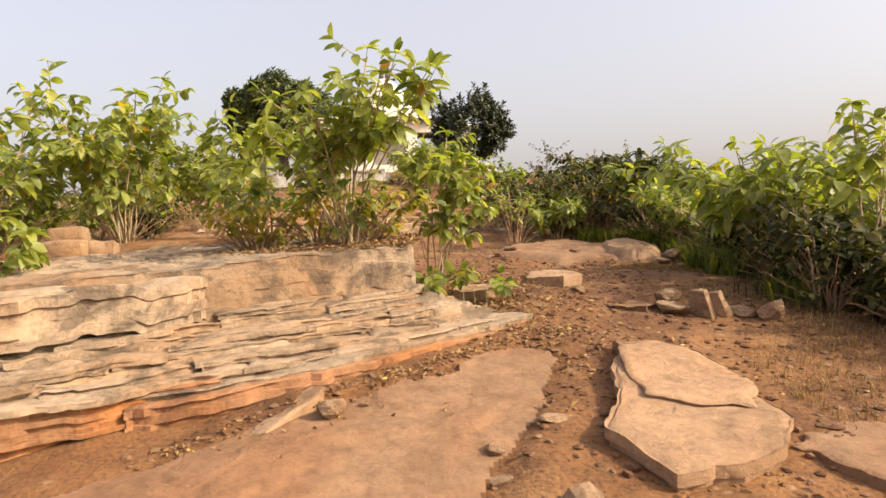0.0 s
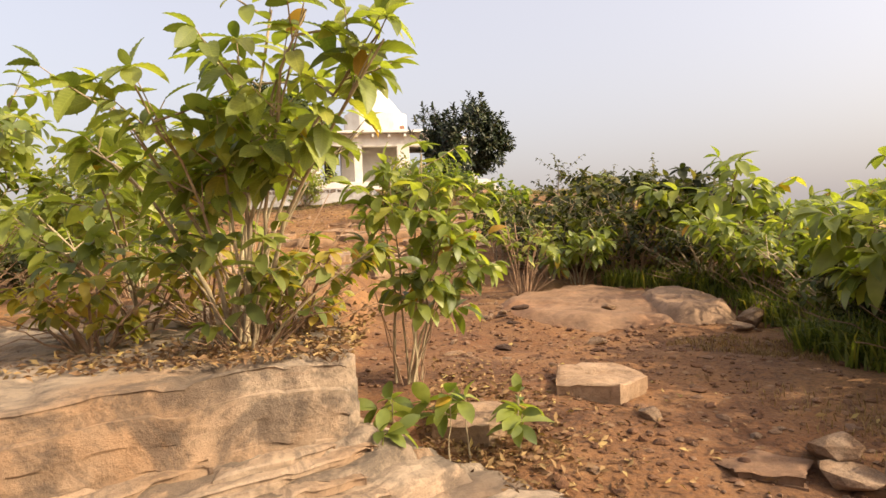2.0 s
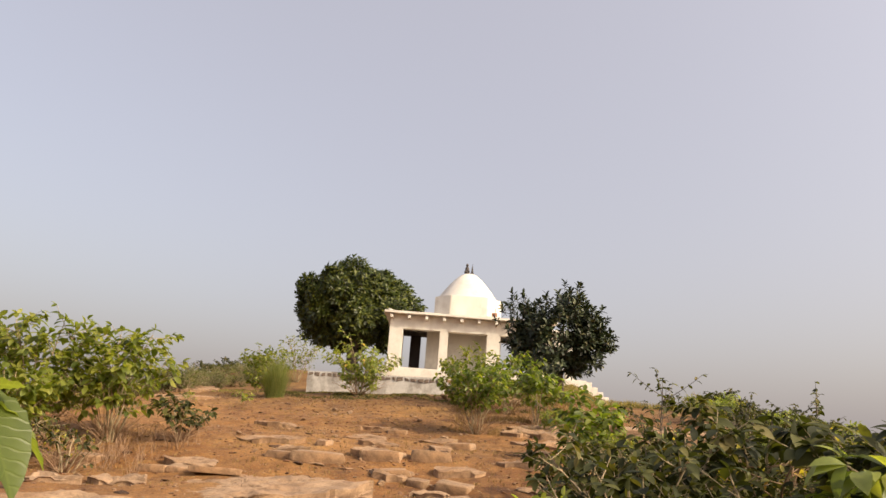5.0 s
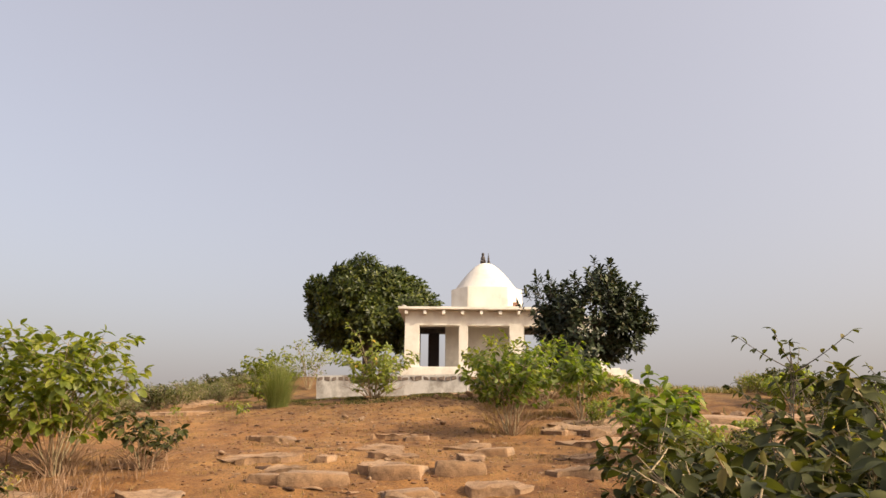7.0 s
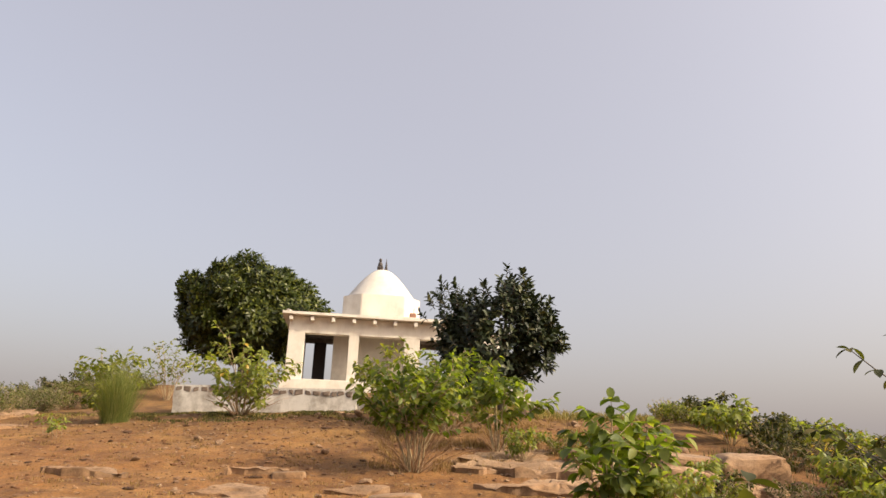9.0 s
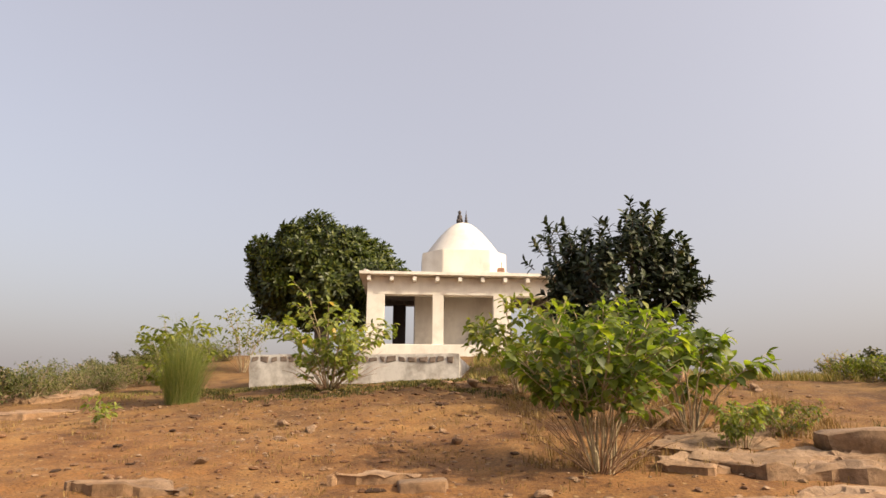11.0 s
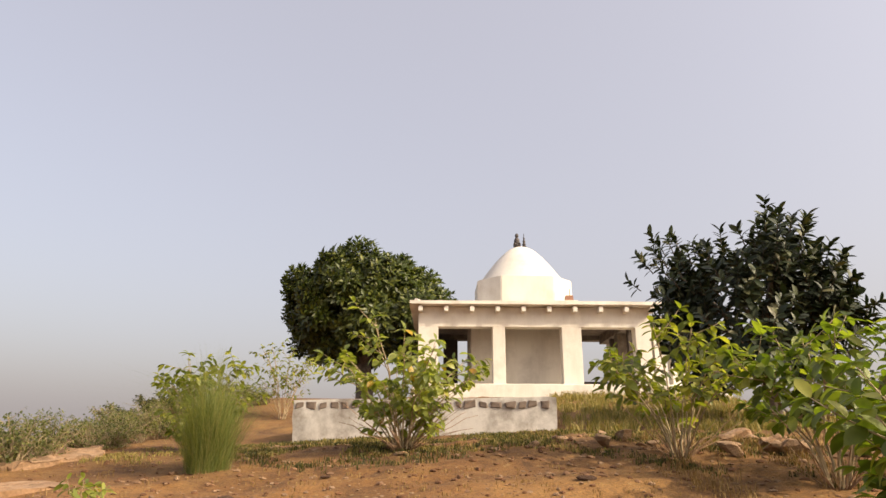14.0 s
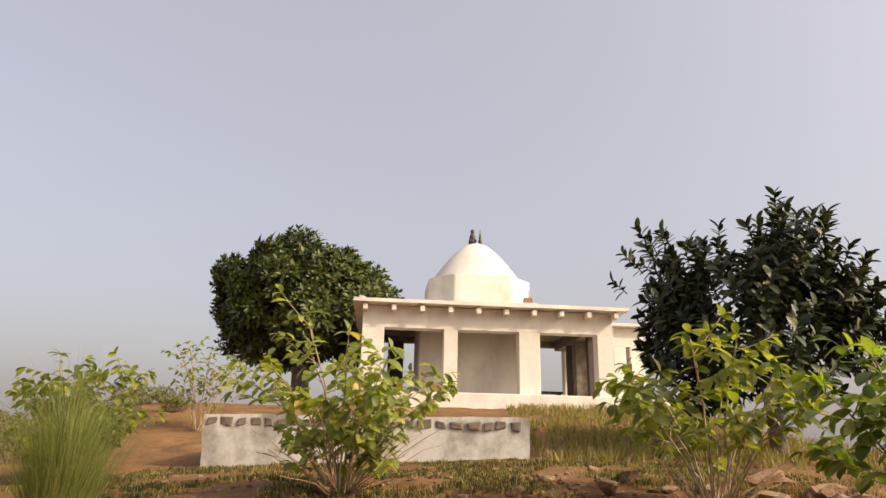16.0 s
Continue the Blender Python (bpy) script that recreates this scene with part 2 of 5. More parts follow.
GRASS_GREEN = leaf_material("tall grass", [(0.0, (0.10, 0.135, 0.035)), (0.6, (0.19, 0.225, 0.06)), (1.0, (0.33, 0.31, 0.12))], (1.4, 1.4, 0.7), 0.35, 0.6)
BARK = plain_material("twig bark", (0.24, 0.175, 0.10), (0.42, 0.33, 0.20), 14, 0.85, 0.4)
BARK_DRY = plain_material("dry twig", (0.20, 0.11, 0.06), (0.33, 0.21, 0.125), 14, 0.9, 0.4)
BARK_TREE = plain_material("tree bark", (0.09, 0.07, 0.05), (0.20, 0.16, 0.12), 6, 0.9, 0.6, dist=0.02)
WHITE = whitewash_material("whitewash", (0.71, 0.67, 0.60), (0.46, 0.40, 0.33), 0.5)
PLASTER = whitewash_material("grey plaster", (0.56, 0.52, 0.46), (0.36, 0.32, 0.28), 0.6)
WALLWASH = whitewash_material("worn whitewash", (0.60, 0.565, 0.52), (0.20, 0.165, 0.135), 1.0, (0.9, 0.9, 0.7))
DARKSTONE = plain_material("dark course stone", (0.10, 0.075, 0.06), (0.24, 0.18, 0.14), 5, 0.9, 0.5)
DARK = plain_material("dark weathered stone", (0.035, 0.03, 0.03), (0.08, 0.065, 0.06), 12, 0.7, 0.4)
WOOD_DARK = plain_material("dark wood", (0.03, 0.022, 0.018), (0.07, 0.05, 0.04), 8, 0.75, 0.3, stretch=(1, 8, 8))
# plaster with the porch interior's shade put into its base colour
SHADE_PLASTER = plain_material("plaster darkened for shade", (0.10, 0.08, 0.065), (0.21, 0.17, 0.135), 4, 0.9, 0.3)
BRICK = plain_material("brick", (0.28, 0.14, 0.09), (0.38, 0.21, 0.14), 9, 0.9, 0.4)
IRON = plain_material("rusty iron", (0.08, 0.045, 0.03), (0.14, 0.08, 0.05), 20, 0.7, 0.3, metal=0.5)


# ---- helpers of this scene ----
def part(name, bm, material, parent=None, label=""):
    """Links a bmesh (or ready mesh) as one mesh object under a thing."""
    if isinstance(bm, bmesh.types.BMesh):
        me = bpy.data.meshes.new(name)
        bm.to_mesh(me)
        bm.free()
    else:
        me = bm
    if material and not me.materials:
        me.materials.append(material)
    ob = new(name, me)
    if parent:
        ob.parent = parent
    return tagged(ob, label)


def box(bm, x0, x1, y0, y1, z0, z1, bevel=0.0):
    r = bmesh.ops.create_cube(bm, size=1.0, matrix=Matrix.LocRotScale(((x0 + x1) / 2, (y0 + y1) / 2, (z0 + z1) / 2), None, (x1 - x0, y1 - y0, z1 - z0)))
    if bevel:
        edges = list({e for v in r["verts"] for e in v.link_edges})
        bmesh.ops.bevel(bm, geom=edges, offset=bevel, segments=2, affect="EDGES", profile=0.6)
    return bm


def boxed(name, dims, material, parent, label="", bevel=0.015):
    return part(name, box(bmesh.new(), *dims, bevel), material, parent, label)


def smooth01(a, b, x):
    t = np.clip((x - a) / (b - a), 0, 1)
    return t * t * (3 - 2 * t)


def mesh_from(name, verts, faces, smooth=False, angle=None):
    me = bpy.data.meshes.new(name)
    me.from_pydata([tuple(v) for v in verts], [], faces)
    if smooth:
        me.polygons.foreach_set("use_smooth", [True] * len(me.polygons))
    if angle:
        me.set_sharp_from_angle(angle=radians(angle))
    return me


# ---- ground ----
BASE_Y = [-400, -60, -8, -3, 0, 2.3, 3.7, 5.4, 8, 10, 13, 15, 16.5, 20, 23, 25, 34, 42, 60, 400]
BASE_Z = [-30, -8, -0.9, -0.3, 0.0, 0.35, 0.62, 0.90, 1.0, 1.2, 1.5, 1.95, 2.05, 2.6, 3.13, 3.22, 4.45, 4.6, 1.0, -30]


def strata_s(x, y):
    return (x + 2.1) * -0.493 + (y - 3.1) * 0.87


def level(x, y):
    """Height of the hill without its roughness."""
    x, y = np.asarray(x, float), np.asarray(y, float)
    h = sum(np.interp(y + d, BASE_Y, BASE_Z) for d in (-0.5, 0, 0.5)) / 3
    shelf = np.interp(y, [3, 5, 7, 10, 13, 14.5], [1.0, 1.16, 1.36, 1.42, 1.5, 1.8])
    s = strata_s(x, y)
    w = smooth01(0.60, 1.05, s) * (1 - smooth01(-0.95, -0.45, x))
    h = h - 0.13 * smooth01(-0.1, -1.6, x) * smooth01(-1.2, -0.1, s) * (1 - smooth01(5, 6, y)) * (1 - smooth01(0.9, 1.3, s))
    h = h + w * np.maximum(shelf - h, 0)
    right = np.interp(y, [0, 5, 8, 12, 16, 22, 30, 40], [2.8, 2.6, 3.1, 3.3, 3.8, 4.5, 6, 6])
    left = np.interp(y, [0, 5, 10, 16, 20, 28, 40], [-6, -7, -8.5, -9, -8.2, -9, -15])
    dr, dl = np.maximum(x - right, 0), np.maximum(left - x, 0)
    h = h - 0.22 * dr * dr / (dr + 1.2) - 0.25 * dl * dl / (dl + 1.5)
    h = h - 0.045 * np.clip(-2.5 - x, 0, 4.5) * smooth01(18, 23, y) * (1 - smooth01(28, 33, y))
    h = h - 0.95 * smooth01(1.8, 4.0, x) * smooth01(26, 30, y) * (1 - smooth01(41, 48, y))
    return np.maximum(h, -30)


def sheet_bed(x, y):
    """1 where the bare bedrock sheet takes the place of the path's earth."""
    a, s = (x + 2.1) * 0.87 + (y - 3.1) * 0.493, strata_s(x, y)
    side = 0.24 + (y - 2.47) * 0.374 - x
    return float(smooth01(-0.42, -0.52, s) * smooth01(2.85, 2.7, a) * smooth01(0.0, 0.09, side) * smooth01(1.2, 1.5, y))


def roughness(x, y):
    if abs(x) > 40 or abs(y) > 70:
        return 0.0
    k = sheet_bed(x, y) if y < 5 else 0.0
    r = 0.045 * noise.fractal((x * 0.9, y * 0.9, 0.0), 1.0, 2.0, 3) + 0.016 * noise.fractal((x * 4.5, y * 4.5, 7.0), 0.9, 2.0, 3)
    return r * (1 - 0.8 * k) - 0.04 * k


def height(x, y):
    """The ground's height at one place, roughness included."""
    return float(level(x, y)) + roughness(x, y)


def spaced(lo, hi, step, far, grow):
    mid = list(np.arange(lo, hi, step))
    d, a, out_hi, out_lo = step, hi, [], []
    while a < far:
        out_hi.append(a)
        d *= grow
        a += d
    d, a = step, lo
    while a > -far:
        d *= grow
        a -= d
        out_lo.append(a)
    return np.array(out_lo[::-1] + mid + out_hi)


gx, gy = spaced(-5.0, 4.6, 0.075, 2500, 1.16), spaced(-1.5, 26.0, 0.085, 2500, 1.16)
XX, YY = np.meshgrid(gx, gy)
ZZ = level(XX, YY)
gverts = []
for j in range(len(gy)):
    for i in range(len(gx)):
        x, y = float(gx[i]), float(gy[j])
        gverts.append((x, y, float(ZZ[j, i]) + roughness(x, y)))
NX = len(gx)
gfaces = [(j * NX + i, j * NX + i + 1, (j + 1) * NX + i + 1, (j + 1) * NX + i) for j in range(len(gy) - 1) for i in range(NX - 1)]
ground = part("ground", mesh_from("ground", gverts, gfaces, True), SOIL)
tagged(ground, "stony red-brown earth of a dry hilltop path", "ground", kind="structure")


# ---- rocks ----
def broken(u, k):
    """A stepped random offset along a broken edge: blocks of uneven length, 0 to 1."""
    u = u + 0.06 * noise.noise((u * 2.0, k, 0.0))
    a = noise.cell(Vector((u / 0.62 + 11.3 * k, 3.7 * k, 0.5)))
    b = noise.cell(Vector((u / 0.21 + 5.1 * k, 1.9 * k, 8.5)))
    slope = (u / 0.62 + 11.3 * k) % 1.0
    return 0.5 * a + 0.2 * b + 0.3 * slope


def slab_mesh(name, outline, z_top, thick, seed, tilt=(0.0, 0.0), rough=0.012, step=0.035, jag=0.03, levels=5, ledge=0.03, origin=None, bed=0.9, ref=None):
    """A flat-bedded stone: an uneven top, and a broken edge that shows its layers."""
    rng = np.random.default_rng(seed)
    P = np.array(outline, float)
    pts = []
    for a, b in zip(P, np.roll(P, -1, 0)):
        k = max(1, int(np.linalg.norm(b - a) / step))
        pts += [a + (b - a) * i / k for i in range(k)]
    pts = np.array(pts)
    c = pts.mean(0)
    if origin is None:
        origin = c
    if ref is None:
        ref = c
    n = len(pts)
    along_edge = np.concatenate([[0], np.cumsum(np.linalg.norm(np.diff(pts, axis=0), axis=1))])
    t = np.roll(pts, -2, 0) - np.roll(pts, 2, 0)
    out = np.stack([t[:, 1], -t[:, 0]], 1)
    out /= np.linalg.norm(out, axis=1)[:, None] + 1e-6
    if np.mean(np.sum(out * (pts - c), 1)) < 0:
        out = -out
    off = np.array([noise.noise((p[0] * 2.3, p[1] * 2.3, seed * 1.7)) * 1.2 + noise.noise((p[0] * 13, p[1] * 13, seed * 2.3)) * 0.35 + 0.5 * (broken(u, seed) - 0.5) for p, u in zip(pts, along_edge)])
    edge = pts + out * (jag * off)[:, None]

    def top(p):
        flake = math.floor(2.2 * noise.noise((p[0] * 1.5, p[1] * 3.4, seed + 9)) + 0.8 * noise.noise((p[0] * 6, p[1] * 9, seed + 4)))
        return z_top + tilt[0] * (p[0] - ref[0]) + tilt[1] * (p[1] - ref[1]) + rough * (noise.fractal((p[0] * 3, p[1] * 3, seed), 1.0, 2.0, 4) + bed * flake)
    tops = [top(p) for p in edge]
    verts, faces = [], []
    for f in range(levels, 0, -1):
        hh = f / levels
        shift = ledge * rng.uniform(-0.6, 0.9)
        ring = [edge[i] + out[i] * (shift * 0.6 + ledge * 0.9 * (broken(along_edge[i], seed + f * 1.37) - 0.5) + 0.012 * noise.noise((edge[i][0] * 9, edge[i][1] * 9, f))) for i in range(n)]
        for lift in (0.0, 0.93):
            for i, q in enumerate(ring):
                verts.append((q[0], q[1], tops[i] - thick * (hh - lift / levels) + 0.15 * thick / levels * noise.noise((q[0] * 4, q[1] * 4, f))))
    size = float(np.mean(np.linalg.norm(edge - c, axis=1)))
    shrink = [1.0, 1 - 0.02 / size] + list(np.linspace(1 - 0.06 / size, 0.05, max(4, int(size / (step * 1.25)))))
    for q_s in shrink:
        for i, p in enumerate(edge):
            q = c + (p - c) * q_s
            verts.append((q[0], q[1], (tops[i] - 0.008) if q_s == 1.0 else top(q)))
    rings = 2 * levels + len(shrink)
    for r in range(rings - 1):
        for i in range(n):
            j = (i + 1) % n
            faces.append((r * n + i, r * n + j, (r + 1) * n + j, (r + 1) * n + i))
    verts.append((c[0], c[1], top(c)))
    last = (rings - 1) * n
    faces += [(last + i, last + (i + 1) % n, len(verts) - 1) for i in range(n)]
    verts = [(v[0] - origin[0], v[1] - origin[1], v[2]) for v in verts]
    return mesh_from(name, verts, faces, True, 34), origin


def along(a, s):
    """Plan place from a run along the outcrop's front and a setback behind it."""
    return (-2.1 + a * 0.87 - s * 0.493, 3.1 + a * 0.493 + s * 0.87)


outcrop = tagged(new("rock_outcrop"), "layered sandstone outcrop with weathered pale ledges and an orange foot", "rock")


def outcrop_height(a, q):
    """Height of the weathered bedding at a run along the front and a setback behind it."""
    q = q + 0.05 * noise.noise((a * 1.1, q * 1.5, 4.0)) + 0.022 * noise.noise((a * 4.3, q * 5.0, 6.0))
    z = float(np.interp(q, [-0.10, -0.01, 0.02, 0.09, 0.20, 0.34, 0.47, 0.62, 0.75, 1.2], [0.15, 0.30, 0.585, 0.63, 0.70, 0.77, 0.83, 0.91, 0.95, 1.02]))
    z = min(z, float(np.interp(a, [-3.6, -2.6, 2.40, 2.62, 2.9, 3.3], [0.2, 1.2, 1.2, 0.88, 0.72, 0.60])))
    # beds of uneven thickness: flat treads, steep broken edges, a dark parting under each
    t = 0.062 + 0.016 * noise.noise((a * 0.25, 3.0, 1.0))
    w = z + 0.030 * noise.noise((a * 1.3, q * 2.4, 2.0)) + 0.016 * noise.noise((a * 5.5, q * 6.0, 5.0))
    k = math.floor(w / t)
    f = w / t - k
    keep = 0.62 + 0.55 * noise.noise((a * 0.6, k * 1.7, 8.0))
    step_z = (k + float(smooth01(0.80, 0.93, f)) - 0.22 * float(smooth01(0.62, 0.76, f)) * (1 - float(smooth01(0.78, 0.84, f)))) * t
    if q > 0.03:
        z = z + keep * (step_z - w)
    else:
        z += 0.02 * noise.noise((a * 4, q * 30, 3.0))
    return z - 0.018 + 0.047 * a + 0.016 * noise.fractal((a * 6, q * 14, 1.0), 0.9, 2.0, 5), w


av, qv = np.concatenate([np.arange(-3.6, -1.2, 0.05), np.arange(-1.2, 3.35, 0.020)]), np.concatenate([np.arange(-0.10, 0.06, 0.010), np.arange(0.06, 0.80, 0.0095), np.arange(0.80, 1.25, 0.03)])
bed_v, bed_w = [], []
for q in qv:
    for a in av:
        p = along(float(a), float(q))
        z, w = outcrop_height(float(a), float(q))
        bed_v.append((p[0], p[1], z))
        bed_w.append(w)
NA = len(av)
bands = {}
for r in range(len(qv) - 1):
    for c in range(NA - 1):
        f = (r * NA + c, r * NA + c + 1, (r + 1) * NA + c + 1, (r + 1) * NA + c)
        level_w = sum(bed_w[i] for i in f) / 4
        bands.setdefault(sum(level_w > lim for lim in (0.60, 0.69, 0.78, 0.87, 0.96)), []).append(f)
for k, fs in sorted(bands.items()):
    used = {i: n for n, i in enumerate(sorted({i for f in fs for i in f}))}
    me = mesh_from("bed", [bed_v[i] for i in used], [tuple(used[i] for i in f) for f in fs], True, 42)
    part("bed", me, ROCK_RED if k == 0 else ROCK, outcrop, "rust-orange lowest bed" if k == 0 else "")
# thin broken beds that step back up the face, each in runs of uneven length
rng = np.random.default_rng(2024)
for s0, top, thick, lo, hi, mat in [(-0.03, 0.605, 0.16, -2.6, 2.55, ROCK_RED), (0.00, 0.630, 0.035, -2.6, 2.45, ROCK), (0.09, 0.67, 0.05, -2.6, 2.4, ROCK), (0.17, 0.71, 0.03, -2.6, 2.5, ROCK),
                                    (0.24, 0.75, 0.055, -2.4, 2.5, ROCK), (0.34, 0.795, 0.035, -2.4, 2.45, ROCK), (0.43, 0.84, 0.055, 0.2, 2.5, ROCK), (0.52, 0.88, 0.04, 0.9, 2.5, ROCK)]:
    a = lo + rng.uniform(0, 0.3)
    while a < hi - 0.15:
        b = min(hi + rng.uniform(-0.1, 0.1), a + rng.uniform(0.45, 1.7))
        f0, f1 = s0 + rng.uniform(-0.07, 0.06), s0 + rng.uniform(-0.07, 0.06)
        lift = rng.uniform(-0.016, 0.010)
        me, org = slab_mesh("bed", [along(a, f0), along((a + b) / 2, (f0 + f1) / 2 + rng.uniform(-0.03, 0.03)), along(b, f1), along(b - 0.03, s0 + 0.30), along(a + 0.05, s0 + 0.30)],
                            top + 0.047 * (a + b) / 2 + lift, thick, int(rng.integers(1, 90)), tilt=(0.039, 0.031), rough=0.009, step=0.026, jag=0.05, levels=max(1, int(thick / 0.024)), ledge=0.028, bed=1.0)
        part("bed", me, mat, outcrop, "rust-orange lowest bed" if mat is ROCK_RED else "").location = (org[0], org[1], 0)
        a = b + rng.uniform(-0.08, 0.025)
for front, top, thick, mat, lab, sd in [(-0.25, 0.645, 0.22, ROCK_RED, "rust-orange lowest bed", 61), (-0.19, 0.672, 0.035, ROCK, "", 62), (-0.10, 0.69, 0.03, ROCK, "", 63)]:
    me, org = slab_mesh("bed", [along(0.5, front + 0.16), along(1.5, front), along(2.3, front + 0.01), along(3.08, front + 0.12), along(2.95, front + 0.45), along(1.7, front + 0.45), along(0.5, front + 0.45)],
                        top + 0.02, thick, sd, tilt=(0.074, 0.042), rough=0.010, step=0.028, jag=0.06, levels=max(1, int(thick / 0.04)), ledge=0.035, bed=0.8)
    part("bed", me, mat, outcrop, lab).location = (org[0], org[1], 0)


def slab_z(x, y):
    """Height of the thick top slab's upper face."""
    return 1.31 + 0.034 * (x + 0.18) + 0.05 * (y - 4.87)


me, org = slab_mesh("top_slab", [along(-1.6, 0.76), along(0.0, 0.68), along(1.05, 0.63), along(1.9, 0.60), along(2.5, 0.60), along(2.58, 0.68), (-0.32, 5.5), (-0.55, 6.6), (-1.6, 7.4), (-3.6, 7.2), (-4.5, 5.6), along(-1.6, 1.6)],
                    1.31, 0.38, 21, tilt=(0.034, 0.05), rough=0.020, jag=0.045, levels=4, ledge=0.016, ref=(-0.18, 4.87))
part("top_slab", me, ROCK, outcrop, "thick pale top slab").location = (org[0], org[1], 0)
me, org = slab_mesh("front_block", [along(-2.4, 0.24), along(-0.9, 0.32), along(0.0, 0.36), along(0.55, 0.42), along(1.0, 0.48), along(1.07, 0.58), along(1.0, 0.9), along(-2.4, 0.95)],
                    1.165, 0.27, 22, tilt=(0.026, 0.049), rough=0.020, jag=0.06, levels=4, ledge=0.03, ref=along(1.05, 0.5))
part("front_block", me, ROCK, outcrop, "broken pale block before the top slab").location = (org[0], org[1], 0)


def flat_rock(name, outline, top, thick, seed, mat, label, tilt=(0, 0), **kw):
    me, org = slab_mesh(name, outline, top, thick, seed, tilt, **kw)
    ob = part(name, me, mat)
    ob.location = (org[0], org[1], 0)
    return tagged(ob, label, "rock")


def boulder_mesh(name, seed, flat=0.6):
    bm = bmesh.new()
    bmesh.ops.create_icosphere(bm, subdivisions=2, radius=1.0)
    rng = np.random.default_rng(seed)
    cuts = [(Vector(rng.normal(size=3)).normalized(), rng.uniform(0.35, 0.72)) for _ in range(13)]
    for v in bm.verts:
        for nrm, d in cuts:
            k = v.co.dot(nrm) - d
            if k > 0:
                v.co -= nrm * k * 0.97
        v.co += v.normal * 0.05 * noise.noise(v.co * 2.1 + Vector((seed, 0, 0)))
        v.co.z *= flat
    me = bpy.data.meshes.new(name)
    bm.to_mesh(me)
    bm.free()
    me.polygons.foreach_set("use_smooth", [True] * len(me.polygons))
    me.set_sharp_from_angle(angle=radians(16))
    return me


BOULDERS = [boulder_mesh("stone", 40 + k, 0.35 + 0.09 * k) for k in range(6)]
for me in BOULDERS:
    me.materials.append(STONE)


def stone(x, y, r, k, label="loose angular sandstone lump on the earth", rx=0.0, ry=0.0, rz=None, sx=1.0, sink=0.25, group="loose stones"):
    ob = new("stone", BOULDERS[k % 6])
    z = height(x, y)
    flat = 0.35 + 0.09 * (k % 6)
    ob.matrix_basis = pose(x, y, z + r * flat * (1 - 2 * sink), rx, ry, (k * 77) % 360 if rz is None else rz) @ Matrix.Diagonal((r * sx, r, r, 1))
    return tagged(ob, label, "stone", group)


# bare bedrock that the path's earth leaves open: thin worn flakes, a broken rim
sx, sy = np.arange(-2.0, 1.0, 0.022), np.arange(1.25, 4.4, 0.022)
NSX = len(sx)


def sheet_top(x, y):
    lay = 2.1 * noise.noise((x * 0.9, y * 1.7, 2.0)) + 0.6 * noise.noise((x * 4, y * 6, 5.0)) + 1.1 * (y - 3.0)
    flake = (math.floor(lay) + float(smooth01(0.0, 0.09, lay % 1.0)) - 1.1 * (y - 3.0)) * 0.013
    return float(level(x, y)) - 0.012 + flake + 0.012 * noise.noise((x * 1.3, y * 1.3, 0.0)) + 0.003 * noise.fractal((x * 9, y * 9, 1.0), 0.9, 2.0, 3)


sverts = [(float(x), float(y), sheet_top(float(x), float(y))) for y in sy for x in sx]
open_rock = [sheet_bed(x + 0.10 * noise.noise((x * 2.6, y * 2.6, 1.0)) + 0.03 * noise.noise((x * 11, y * 11, 2.0)), y + 0.10 * noise.noise((x * 2.6, y * 2.6, 6.0)) + 0.03 * noise.noise((x * 11, y * 11, 7.0))) > 0.5 for x, y, _ in sverts]
sfaces, rim = [], set()
for r in range(len(sy) - 1):
    for c in range(NSX - 1):
        f = (r * NSX + c, r * NSX + c + 1, (r + 1) * NSX + c + 1, (r + 1) * NSX + c)
        if all(open_rock[i] for i in f):
            sfaces.append(f)
            for a, b in zip(f, f[1:] + f[:1]):
                rim.add((a, b))
drop = {}
for a, b in [e for e in sorted(rim) if (e[1], e[0]) not in rim]:
    for i in (a, b):
        if i not in drop:
            drop[i] = len(sverts)
            sverts.append((sverts[i][0], sverts[i][1], sverts[i][2] - 0.10))
    sfaces.append((b, a, drop[a], drop[b]))
used = {i: n for n, i in enumerate(sorted({i for f in sfaces for i in f}))}
bedrock = part("bedrock_sheet", mesh_from("bedrock_sheet", [sverts[i] for i in used], [tuple(used[i] for i in f) for f in sfaces], True, 50), SHEET)
tagged(bedrock, "smooth pink bedrock sheet flush with the path", "rock")
flat_rock("bedrock_sheet", [(1.45, 2.75), (1.75, 2.1), (2.5, 2.2), (2.4, 2.85), (1.8, 3.0)], 0.445, 0.12, 32, SHEET, "smooth pink bedrock sheet beside the loose slab", tilt=(0, 0.12), levels=2, jag=0.10)
loose = tagged(new("loose_slab"), "big loose split sandstone slab lying on the path", "rock")
me, org = slab_mesh("lower_bed", [(0.99, 3.90), (1.22, 3.90), (1.42, 3.74), (1.50, 3.16), (1.52, 2.82), (1.35, 2.60), (1.08, 2.48), (0.86, 2.44), (0.70, 2.82), (0.84, 3.20)], 0.595, 0.17, 33, (0.01, 0.178), rough=0.014, levels=3, ledge=0.04, jag=0.05, ref=(1.15, 3.1), bed=0.6)
part("lower_bed", me, LOOSE, loose).location = (org[0], org[1], 0)
me, org = slab_mesh("upper_bed", [(1.00, 3.84), (1.22, 3.86), (1.38, 3.70), (1.45, 3.16), (1.40, 2.92), (1.12, 3.0), (0.96, 3.12), (0.92, 3.35)], 0.608, 0.022, 34, (0.01, 0.178), rough=0.010, levels=1, ledge=0.02, jag=0.06, ref=(1.15, 3.1), bed=0.5)
part("upper_bed", me, LOOSE, loose).location = (org[0], org[1], 0)
